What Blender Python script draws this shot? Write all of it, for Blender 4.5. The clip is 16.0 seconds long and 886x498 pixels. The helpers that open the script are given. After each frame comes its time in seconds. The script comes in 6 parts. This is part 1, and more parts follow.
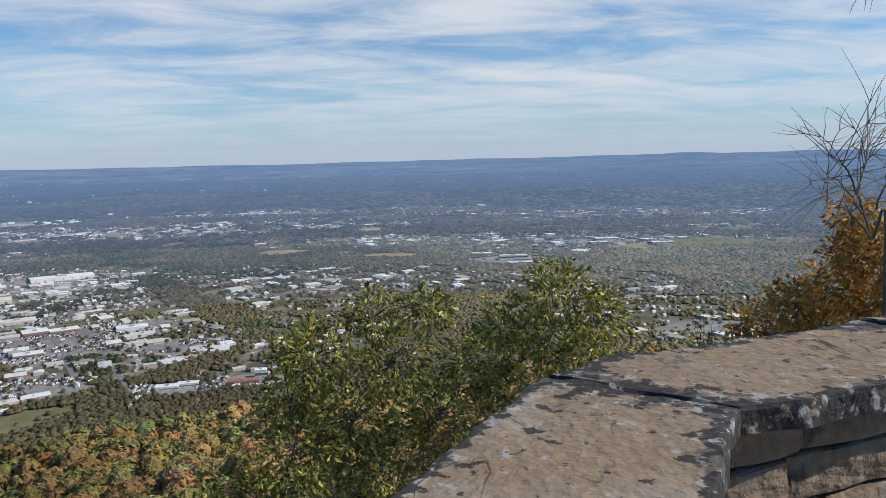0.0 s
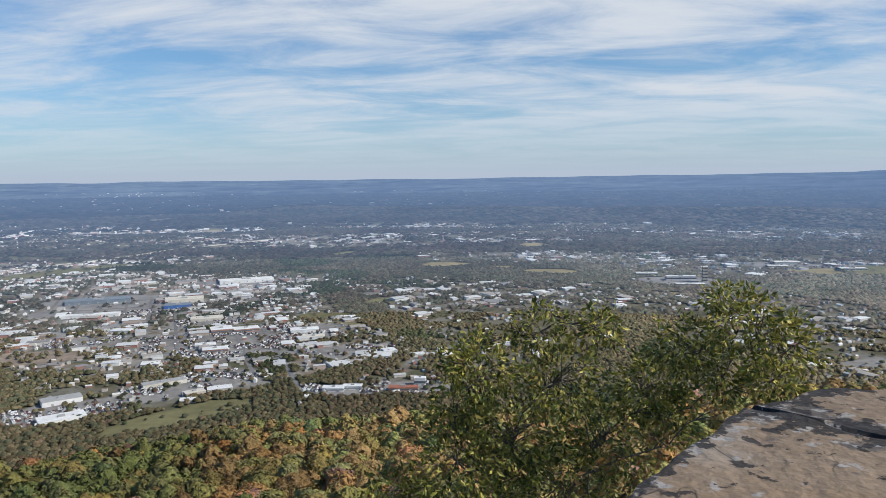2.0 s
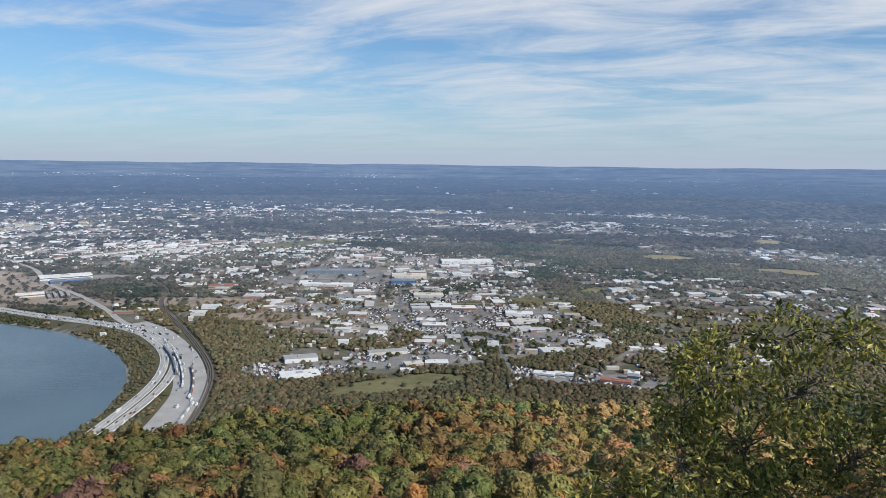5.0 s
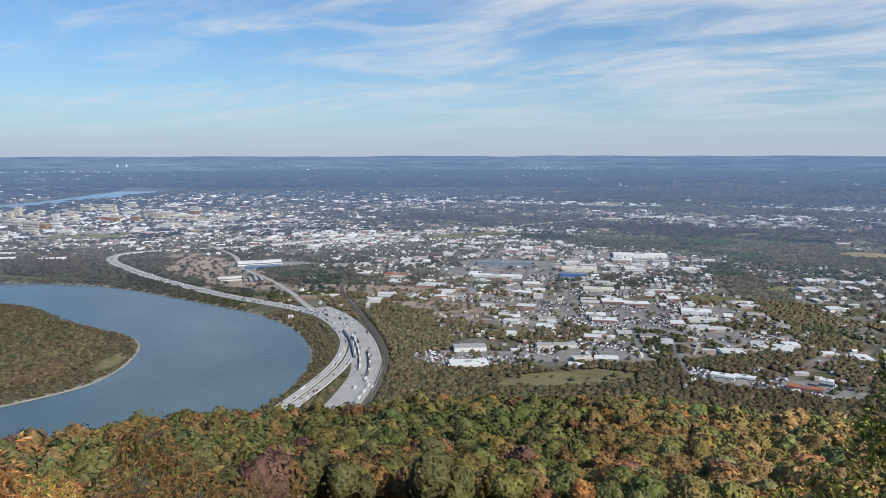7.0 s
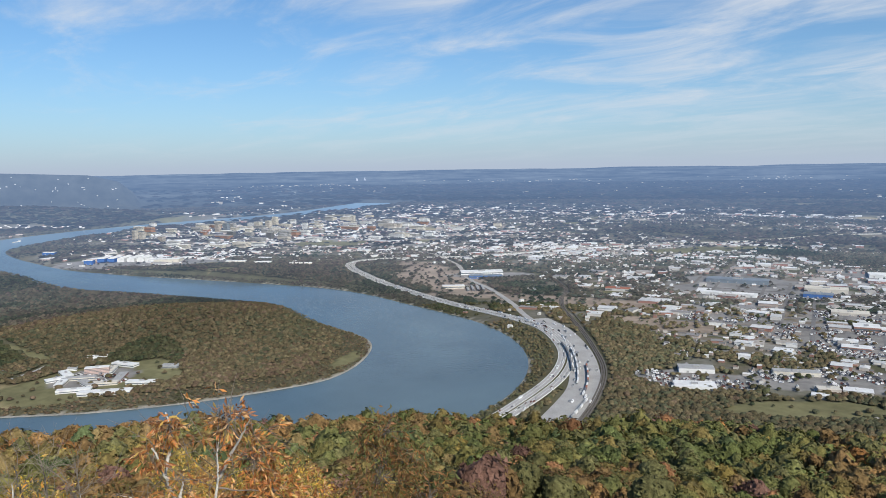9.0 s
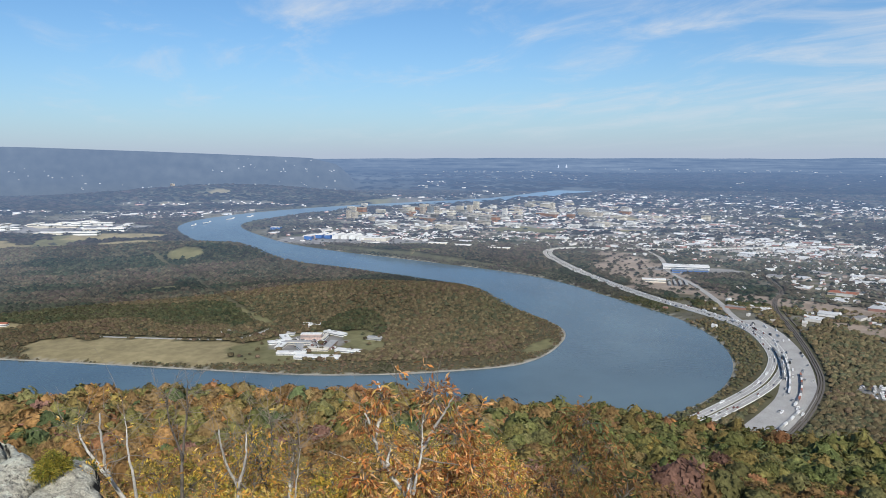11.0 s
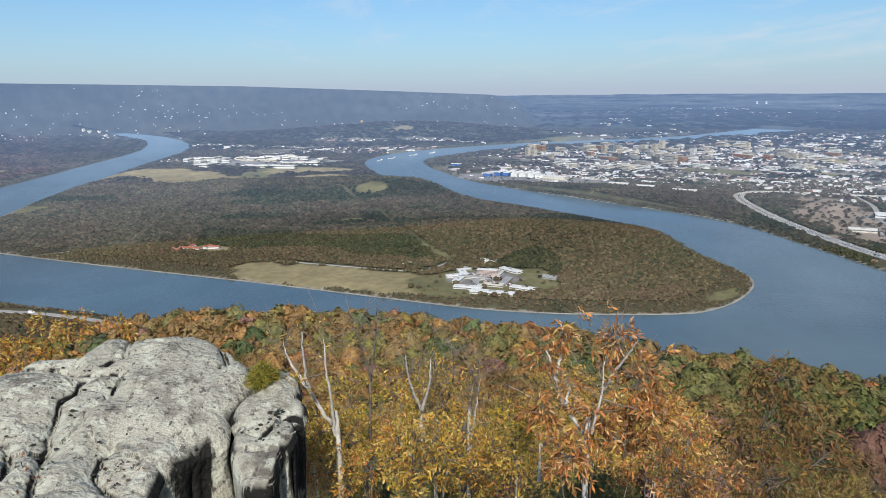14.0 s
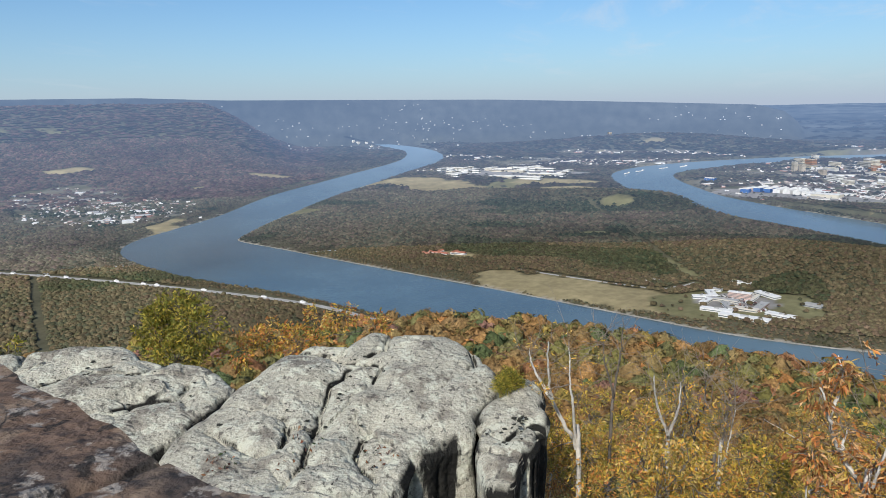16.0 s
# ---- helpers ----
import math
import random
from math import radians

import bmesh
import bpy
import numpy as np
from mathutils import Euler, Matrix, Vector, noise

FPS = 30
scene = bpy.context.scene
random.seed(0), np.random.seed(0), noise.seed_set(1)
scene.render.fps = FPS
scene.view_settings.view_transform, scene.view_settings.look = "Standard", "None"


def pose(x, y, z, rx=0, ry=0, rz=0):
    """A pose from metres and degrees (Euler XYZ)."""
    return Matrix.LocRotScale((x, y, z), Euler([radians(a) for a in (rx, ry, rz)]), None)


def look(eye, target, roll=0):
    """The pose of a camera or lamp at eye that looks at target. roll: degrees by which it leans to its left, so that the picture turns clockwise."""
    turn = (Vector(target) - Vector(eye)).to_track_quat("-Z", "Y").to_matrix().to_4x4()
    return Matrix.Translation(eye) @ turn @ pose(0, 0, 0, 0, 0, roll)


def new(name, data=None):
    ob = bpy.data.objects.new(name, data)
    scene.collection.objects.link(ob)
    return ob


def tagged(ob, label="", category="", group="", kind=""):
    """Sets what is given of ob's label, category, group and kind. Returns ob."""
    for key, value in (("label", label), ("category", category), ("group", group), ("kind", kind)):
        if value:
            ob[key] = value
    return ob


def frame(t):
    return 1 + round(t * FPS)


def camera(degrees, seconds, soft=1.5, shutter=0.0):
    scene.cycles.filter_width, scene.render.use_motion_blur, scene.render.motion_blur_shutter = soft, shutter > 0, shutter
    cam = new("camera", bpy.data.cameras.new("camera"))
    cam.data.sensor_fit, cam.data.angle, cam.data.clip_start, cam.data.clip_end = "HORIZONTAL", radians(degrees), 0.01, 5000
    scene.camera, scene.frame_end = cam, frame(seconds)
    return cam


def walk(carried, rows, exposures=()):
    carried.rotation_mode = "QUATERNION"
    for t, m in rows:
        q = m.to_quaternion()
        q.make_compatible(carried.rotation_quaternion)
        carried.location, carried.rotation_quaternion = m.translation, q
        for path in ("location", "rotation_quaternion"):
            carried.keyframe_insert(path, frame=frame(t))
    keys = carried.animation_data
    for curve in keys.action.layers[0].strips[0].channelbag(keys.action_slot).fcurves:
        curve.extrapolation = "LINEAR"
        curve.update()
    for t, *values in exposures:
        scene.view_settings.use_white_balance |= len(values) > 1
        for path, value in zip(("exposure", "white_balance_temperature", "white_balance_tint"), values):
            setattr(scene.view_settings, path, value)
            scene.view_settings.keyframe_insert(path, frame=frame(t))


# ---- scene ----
# The outlook: a phone turned at arm's length from east to north, high over a river bend.
cam = camera(62.43, 16.0, soft=0.8)
EYE, REACH = 1.6, 0.5
ROWS = [
    (0.0, 0.04, -7.12, -1.19),
    (0.5, 2.74, -6.96, -0.99),
    (1.0, 5.91, -6.68, -0.94),
    (1.5, 9.32, -6.21, -0.79),
    (2.0, 12.64, -5.74, -0.62),
    (2.5, 15.72, -5.45, -0.27),
    (3.0, 18.63, -5.51, 0.18),
    (3.5, 21.42, -5.76, 0.62),
    (4.0, 24.26, -6.06, 0.87),
    (6.5, 39.07, -7.53, -0.02),
    (7.0, 43.03, -7.49, -0.10),
    (7.5, 47.47, -7.24, -0.34),
    (8.0, 52.30, -6.89, -0.72),
    (8.5, 56.49, -6.59, -0.99),
    (9.0, 60.29, -6.42, -0.93),
    (9.5, 63.77, -6.51, -0.68),
    (10.0, 67.57, -6.74, -0.36),
    (12.5, 84.36, -9.39, -0.21),
    (13.0, 85.15, -10.61, -0.35),
    (13.5, 86.66, -11.57, -0.38),
    (14.0, 89.82, -12.09, -0.40),
    (14.5, 94.57, -12.21, -0.49),
    (15.0, 100.11, -12.04, -0.75),
    (15.5, 105.23, -11.58, -1.04),
    (16.0, 108.93, -10.93, -1.15),
]


def eye_pose(yaw, pitch, roll):
    a = radians(yaw)
    return (pose(-REACH * math.sin(a), REACH * math.cos(a) - REACH, EYE, 90 + pitch, 0, yaw) @ pose(0, 0, 0, 0, 0, roll))


walk(cam, [(t, eye_pose(yaw, pitch, roll)) for t, yaw, pitch, roll in ROWS])

# ---- sky, sun ----
SUN_YAW, SUN_UP = -92.0, 38.0


def heading(yaw, up=0.0):
    a, b = radians(yaw), radians(up)
    return Vector((-math.sin(a) * math.cos(b), math.cos(a) * math.cos(b), math.sin(b)))


scene.view_settings.exposure = 0.0
world = bpy.data.worlds.new("sky")
scene.world = world
world.use_nodes = True
wt = world.node_tree
wt.nodes.clear()


def wn(kind, **values):
    n = wt.nodes.new(kind)
    for key, value in values.items():
        n.inputs[key].default_value = value
    return n


def wmath(op, a, b=None):
    n = wt.nodes.new("ShaderNodeMath")
    n.operation = op
    for i, v in enumerate((a, b)):
        if v is None:
            continue
        if hasattr(v, "is_output"):
            wt.links.new(v, n.inputs[i])
        else:
            n.inputs[i].default_value = v
    return n.outputs[0]


sky = wt.nodes.new("ShaderNodeTexSky")
sky.sky_type = "NISHITA"
sky.sun_disc = False
sky.sun_elevation = radians(SUN_UP)
sd = heading(SUN_YAW)
sky.sun_rotation = math.atan2(sd.x, sd.y)
sky.altitude = 600
sky.air_density, sky.dust_density, sky.ozone_density = 1.0, 0.4, 2.2
tc = wt.nodes.new("ShaderNodeTexCoord")
sep = wt.nodes.new("ShaderNodeSeparateXYZ")
wt.links.new(tc.outputs["Generated"], sep.inputs[0])
sx, sy, sz = sep.outputs
lift = wmath("ADD", wmath("MAXIMUM", sz, 0.0), 0.10)
px, py = wmath("DIVIDE", sx, lift), wmath("DIVIDE", sy, lift)
# streaks of cirrus on a high flat deck, drawn out along one wind
ca, sa = math.cos(radians(98)), math.sin(radians(98))
along = wmath("ADD", wmath("MULTIPLY", px, ca), wmath("MULTIPLY", py, sa))
across = wmath("SUBTRACT", wmath("MULTIPLY", py, ca), wmath("MULTIPLY", px, sa))
deck = wt.nodes.new("ShaderNodeCombineXYZ")
wt.links.new(wmath("MULTIPLY", along, 1.0), deck.inputs[0])
wt.links.new(wmath("MULTIPLY", across, 0.52), deck.inputs[1])
fine = wn("ShaderNodeTexNoise", Scale=1.9, Detail=11.0, Roughness=0.62, Distortion=0.55)
broad = wn("ShaderNodeTexNoise", Scale=0.55, Detail=3.0, Roughness=0.5, Distortion=0.3)
for n in (fine, broad):
    wt.links.new(deck.outputs[0], n.inputs["Vector"])
cover_dir = heading(0)
toward = wmath("ADD", wmath("MULTIPLY", sx, cover_dir.x), wmath("MULTIPLY", sy, cover_dir.y))
bank = wmath("MULTIPLY", wmath("ADD", toward, -0.14), 0.20)
dens = wmath("ADD", wmath("ADD", wmath("MULTIPLY", fine.outputs["Fac"], 1.0), wmath("MULTIPLY", broad.outputs["Fac"], 0.6)), bank)
ramp = wt.nodes.new("ShaderNodeMapRange")
ramp.interpolation_type = "SMOOTHSTEP"
ramp.inputs["From Min"].default_value, ramp.inputs["From Max"].default_value = 0.735, 1.20
ramp.inputs["To Max"].default_value = 0.96
wt.links.new(dens, ramp.inputs["Value"])
low = wt.nodes.new("ShaderNodeMapRange")
low.inputs["From Min"].default_value, low.inputs["From Max"].default_value = 0.0, 0.10
wt.links.new(sz, low.inputs["Value"])
amount = wmath("MULTIPLY", ramp.outputs[0], low.outputs[0])
mix = wt.nodes.new("ShaderNodeMix")
mix.data_type = "RGBA"
mix.inputs["B"].default_value = (6.7, 7.2, 7.9, 1)
tint = wt.nodes.new("ShaderNodeMix")
tint.data_type, tint.blend_type = "RGBA", "MULTIPLY"
tint.inputs["Factor"].default_value = 1.0
tint.inputs["B"].default_value = (0.60, 0.92, 1.16, 1)
wt.links.new(sky.outputs[0], tint.inputs["A"])
# pale lilac air low over the horizon
veil = wt.nodes.new("ShaderNodeMix")
veil.data_type = "RGBA"
veil.inputs["B"].default_value = (4.5, 5.3, 6.5, 1)
wt.links.new(wmath("POWER", 2.718, wmath("MULTIPLY", wmath("MAXIMUM", sz, 0.0), -13.0)), veil.inputs["Factor"])
wt.links.new(tint.outputs["Result"], veil.inputs["A"])
wt.links.new(veil.outputs["Result"], mix.inputs["A"])
wt.links.new(amount, mix.inputs["Factor"])
bg = wn("ShaderNodeBackground", Strength=0.10)
wt.links.new(mix.outputs["Result"], bg.inputs["Color"])
wo = wt.nodes.new("ShaderNodeOutputWorld")
wt.links.new(bg.outputs[0], wo.inputs[0])

sun = new("sun", bpy.data.lights.new("sun", "SUN"))
sun.data.energy, sun.data.angle, sun.data.color = 4.6, radians(0.53), (1.0, 0.95, 0.87)
sun.matrix_world = look(heading(SUN_YAW, SUN_UP) * 100, (0, 0, 0))

# ---- materials ----
MATS = {}


def material(name, colour=(0.5, 0.5, 0.5), rough=0.8, metal=0.0, grain=0.0, grain_scale=3.0, stain=0.0, stain_scale=0.4,
             attribute="", bump=0.0, bump_scale=8.0, each=0.0, glow=None, spec=0.3, translucent=0.0):
    """A procedural surface: base colour, fine grain, broad stains, a bump and a change from piece to piece."""
    if name in MATS:
        return MATS[name]
    m = bpy.data.materials.new(name)
    m.use_nodes = True
    nt = m.node_tree
    b = nt.nodes["Principled BSDF"]
    b.inputs["Roughness"].default_value, b.inputs["Metallic"].default_value = rough, metal
    b.inputs["Specular IOR Level"].default_value = spec
    coord = nt.nodes.new("ShaderNodeTexCoord")
    if attribute:
        at = nt.nodes.new("ShaderNodeAttribute")
        at.attribute_name = attribute
        out = at.outputs["Color"]
    else:
        rgb = nt.nodes.new("ShaderNodeRGB")
        rgb.outputs[0].default_value = (*colour, 1)
        out = rgb.outputs[0]

    def vary(out, factor, amount):
        mr = nt.nodes.new("ShaderNodeMapRange")
        mr.inputs["From Min"].default_value, mr.inputs["From Max"].default_value = 0.25, 0.75
        mr.inputs["To Min"].default_value, mr.inputs["To Max"].default_value = 1 - amount, 1 + amount
        nt.links.new(factor, mr.inputs["Value"])
        mul = nt.nodes.new("ShaderNodeVectorMath")
        mul.operation = "SCALE"
        nt.links.new(out, mul.inputs[0])
        nt.links.new(mr.outputs[0], mul.inputs["Scale"])
        return mul.outputs[0]

    for amount, scale, detail in ((grain, grain_scale, 6.0), (stain, stain_scale, 3.0)):
        if amount:
            n = nt.nodes.new("ShaderNodeTexNoise")
            n.inputs["Scale"].default_value, n.inputs["Detail"].default_value = scale, detail
            nt.links.new(coord.outputs["Object"], n.inputs["Vector"])
            out = vary(out, n.outputs["Fac"], amount)
    if each:
        info = nt.nodes.new("ShaderNodeObjectInfo")
        out = vary(out, info.outputs["Random"], each)
    nt.links.new(out, b.inputs["Base Color"])
    if bump:
        n = nt.nodes.new("ShaderNodeTexNoise")
        n.inputs["Scale"].default_value, n.inputs["Detail"].default_value = bump_scale, 5.0
        nt.links.new(coord.outputs["Object"], n.inputs["Vector"])
        bu = nt.nodes.new("ShaderNodeBump")
        bu.inputs["Strength"].default_value, bu.inputs["Distance"].default_value = min(bump, 1.0), 1.0 / bump_scale
        nt.links.new(n.outputs["Fac"], bu.inputs["Height"])
        nt.links.new(bu.outputs[0], b.inputs["Normal"])
    # glow names a per-vertex emission, used for haze painted onto far surfaces
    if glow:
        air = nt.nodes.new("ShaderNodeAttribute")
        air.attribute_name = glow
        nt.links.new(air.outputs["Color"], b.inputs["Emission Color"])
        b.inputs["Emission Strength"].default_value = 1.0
    if translucent:
        tr = nt.nodes.new("ShaderNodeBsdfTranslucent")
        nt.links.new(out, tr.inputs["Color"])
        ms = nt.nodes.new("ShaderNodeMixShader")
        ms.inputs[0].default_value = translucent
        nt.links.new(b.outputs[0], ms.inputs[1])
        nt.links.new(tr.outputs[0], ms.inputs[2])
        nt.links.new(ms.outputs[0], nt.nodes["Material Output"].inputs["Surface"])
    MATS[name] = m
    return m


def mottled(name, base, layers, rough=0.9, bump=0.5, bump_scale=6.0, grain=0.25, grain_scale=12.0, steep=None, rim=(), cracks=0.0):
    """Weathered stone: a base colour, and patches of lichen, stain and soot over it, each with its own size and stretch."""
    m = material(name, base, rough=rough, grain=grain, grain_scale=grain_scale, stain=0.2, stain_scale=1.2, bump=bump, bump_scale=bump_scale, spec=0.2)
    nt = m.node_tree
    b = nt.nodes["Principled BSDF"]
    out = b.inputs["Base Color"].links[0].from_socket
    coord = next(n for n in nt.nodes if n.type == "TEX_COORD")
    for k, (colour, scale, stretch, start, end, most) in enumerate(layers):
        mp = nt.nodes.new("ShaderNodeMapping")
        mp.inputs["Scale"].default_value, mp.inputs["Location"].default_value = stretch, (k * 3.7, k * 1.9, k * 5.3)
        nt.links.new(coord.outputs["Object"], mp.inputs["Vector"])
        n = nt.nodes.new("ShaderNodeTexNoise")
        n.inputs["Scale"].default_value, n.inputs["Detail"].default_value, n.inputs["Roughness"].default_value = scale, 8.0, 0.62
        nt.links.new(mp.outputs[0], n.inputs["Vector"])
        r = nt.nodes.new("ShaderNodeMapRange")
        r.inputs["From Min"].default_value, r.inputs["From Max"].default_value, r.inputs["To Max"].default_value = start, end, most
        value = n.outputs["Fac"]
        if k < len(rim) and rim[k]:
            # lichen gathers along the weathered edges of a slab
            at = nt.nodes.new("ShaderNodeAttribute")
            at.attribute_name = "rim"
            add = nt.nodes.new("ShaderNodeMath")
            add.operation = "MULTIPLY_ADD"
            nt.links.new(at.outputs["Fac"], add.inputs[0])
            add.inputs[1].default_value = rim[k]
            nt.links.new(value, add.inputs[2])
            value = add.outputs[0]
        nt.links.new(value, r.inputs["Value"])
        mx = nt.nodes.new("ShaderNodeMix")
        mx.data_type = "RGBA"
        amount = r.outputs[0]
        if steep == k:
            # steep faces only: black streaks that water leaves, with the faces' shade painted in
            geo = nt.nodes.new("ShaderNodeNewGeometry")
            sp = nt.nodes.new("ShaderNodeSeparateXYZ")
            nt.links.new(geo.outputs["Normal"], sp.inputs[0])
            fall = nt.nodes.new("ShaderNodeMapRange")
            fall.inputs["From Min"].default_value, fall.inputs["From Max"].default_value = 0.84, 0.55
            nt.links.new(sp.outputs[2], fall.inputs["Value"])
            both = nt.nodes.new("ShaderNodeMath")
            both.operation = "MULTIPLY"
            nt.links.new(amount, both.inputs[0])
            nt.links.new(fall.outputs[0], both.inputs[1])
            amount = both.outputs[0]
        nt.links.new(amount, mx.inputs["Factor"])
        nt.links.new(out, mx.inputs["A"])
        mx.inputs["B"].default_value = (*colour, 1)
        out = mx.outputs["Result"]
    if cracks:
        # hair cracks: thin winding lines, here and there
        lines = []
        for scale, lo, hi, bend in ((cracks, 0.007, 0.0, True), (cracks * 0.6, 0.52, 0.58, False)):
            n = nt.nodes.new("ShaderNodeTexNoise")
            n.inputs["Scale"].default_value, n.inputs["Detail"].default_value, n.inputs["Distortion"].default_value = scale, 4.0, 0.6
            mp = nt.nodes.new("ShaderNodeMapping")
            mp.inputs["Location"].default_value, mp.inputs["Scale"].default_value = (scale, 2.0, 7.0), (1.0, 0.55, 0.8)
            nt.links.new(coord.outputs["Object"], mp.inputs["Vector"])
            nt.links.new(mp.outputs[0], n.inputs["Vector"])
            value = n.outputs["Fac"]
            if bend:
                for op, by in (("SUBTRACT", 0.5), ("ABSOLUTE", 0.0)):
                    mt = nt.nodes.new("ShaderNodeMath")
                    mt.operation = op
                    mt.inputs[1].default_value = by
                    nt.links.new(value, mt.inputs[0])
                    value = mt.outputs[0]
            r = nt.nodes.new("ShaderNodeMapRange")
            r.inputs["From Min"].default_value, r.inputs["From Max"].default_value = lo, hi
            nt.links.new(value, r.inputs["Value"])
            lines.append(r.outputs[0])
        both = nt.nodes.new("ShaderNodeMath")
        both.operation = "MULTIPLY"
        nt.links.new(lines[0], both.inputs[0])
        nt.links.new(lines[1], both.inputs[1])
        mx = nt.nodes.new("ShaderNodeMix")
        mx.data_type = "RGBA"
        mx.inputs["B"].default_value = (0.03, 0.027, 0.025, 1)
        nt.links.new(both.outputs[0], mx.inputs["Factor"])
        nt.links.new(out, mx.inputs["A"])
        out = mx.outputs["Result"]
    nt.links.new(out, b.inputs["Base Color"])
    return m


# ---- builders ----
RNG = np.random.default_rng(7)
O = np.array([0.0, 0.0, EYE])
WATER = -440.0


def reach_scale(P):
    """The distance grows true to 2.5 km, and is then drawn in so that the horizon lies within 5 km."""
    d = np.linalg.norm(P - O, axis=-1)
    far = np.maximum(d - 2500.0, 0.0)
    return np.where(d < 2500, 1.0, (2500 + 2400 * (far / (2400 + far))) / np.maximum(d, 1))


def drawn_in(P):
    P = np.asarray(P, float)
    return O + (P - O) * reach_scale(P)[..., None]


def painted_haze(P):
    """Blue haze in front of the far distance, painted on as emission that grows past 2.1 km."""
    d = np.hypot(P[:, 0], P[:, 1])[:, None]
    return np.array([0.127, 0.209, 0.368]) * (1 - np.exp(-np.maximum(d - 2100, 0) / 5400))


def mesh_from(name, verts, faces, mat, colour=None, smooth=False, air=None):
    """A mesh from arrays of corners and of faces with one number of sides."""
    me = bpy.data.meshes.new(name)
    verts, faces = np.asarray(verts, np.float32), np.asarray(faces, np.int32)
    n, k = faces.shape
    me.vertices.add(len(verts))
    me.vertices.foreach_set("co", verts.ravel())
    me.loops.add(n * k)
    me.loops.foreach_set("vertex_index", faces.ravel())
    me.polygons.add(n)
    me.polygons.foreach_set("loop_start", np.arange(0, n * k, k, dtype=np.int32))
    me.update(calc_edges=True)
    if colour is not None:
        at = me.attributes.new("tint", "FLOAT_COLOR", "POINT")
        at.data.foreach_set("color", np.c_[colour, np.ones(len(colour))].astype(np.float32).ravel())
    if air is not None:
        at = me.attributes.new("air", "FLOAT_COLOR", "POINT")
        at.data.foreach_set("color", np.c_[air, np.ones(len(air))].astype(np.float32).ravel())
    me.polygons.foreach_set("use_smooth", np.full(n, smooth))
    me.materials.append(mat)
    me.validate()
    return me


def part(name, data, mat, parent=None, label=""):
    """Links a bmesh, or a mesh, as one mesh object under a thing or a part."""
    if isinstance(data, bmesh.types.BMesh):
        me = bpy.data.meshes.new(name)
        data.to_mesh(me)
        data.free()
        me.materials.append(mat)
        data = me
    ob = new(name, data)
    if parent:
        ob.parent = parent
    return tagged(ob, label)


def smooth_noise(X, Y, scale, seed=0, octaves=3):
    """Value noise over the plan, about 0 to 1."""
    total, amp, norm = 0.0, 1.0, 0.0
    for o in range(octaves):
        u, v = X / scale * 2**o + 17.3 * (seed + o), Y / scale * 2**o - 9.1 * (seed + o)
        i, j = np.floor(u), np.floor(v)
        fu, fv = u - i, v - j
        fu, fv = fu * fu * (3 - 2 * fu), fv * fv * (3 - 2 * fv)

        def h(a, b):
            s = np.sin(a * 127.1 + b * 311.7 + seed * 74.7) * 43758.5453
            return s - np.floor(s)
        total = total + amp * ((h(i, j) * (1 - fu) + h(i + 1, j) * fu) * (1 - fv) + (h(i, j + 1) * (1 - fu) + h(i + 1, j + 1) * fu) * fv)
        norm += amp
        amp *= 0.5
    return total / norm


def spline(P, steps):
    """A Catmull-Rom curve through the rows of P."""
    P = np.asarray(P, float)
    Q = np.vstack([2 * P[0] - P[1], P, 2 * P[-1] - P[-2]])
    out = []
    for k in range(1, len(Q) - 2):
        for u in np.arange(steps) / steps:
            a, b, c, d = Q[k - 1:k + 3]
            out.append(0.5 * (2 * b + (c - a) * u + (2 * a - 5 * b + 4 * c - d) * u**2 + (3 * b - a - 3 * c + d) * u**3))
    return np.array(out + [P[-1]])


def gap_to(X, Y, line):
    """The distance from each place to a line of (x, y, half width), less the half width."""
    best = np.full(X.shape, 1e9)
    for (ax, ay, aw), (bx, by, bw) in zip(line[:-1], line[1:]):
        dx, dy = bx - ax, by - ay
        u = np.clip(((X - ax) * dx + (Y - ay) * dy) / (dx * dx + dy * dy + 1e-9), 0, 1)
        np.minimum(best, np.hypot(X - ax - u * dx, Y - ay - u * dy) - aw - u * (bw - aw), out=best)
    return best


# ---- the valley in plan: metres east-ish (x) and ahead (y) of the outlook ----
RIVER = spline([(-8400, 3900, 330), (-7000, 2400, 250), (-6300, 900, 230), (-5600, 50, 230), (-4880, -300, 190), (-3850, -90, 180),
                (-3330, 170, 180), (-2860, 530, 165), (-2440, 810, 170), (-2060, 880, 180), (-1690, 920, 175), (-1420, 810, 190),
                (-1250, 600, 190), (-1240, 330, 175), (-1300, 60, 160), (-1400, -180, 160), (-1530, -480, 165), (-1680, -850, 170),
                (-1830, -1280, 205), (-2020, -1630, 190), (-2350, -1730, 165), (-2690, -1790, 150), (-3450, -1950, 180),
                (-4480, -2060, 180), (-6210, -2300, 180), (-7830, -3100, 150), (-9200, -4600, 250), (-12000, -7500, 300)], 8)
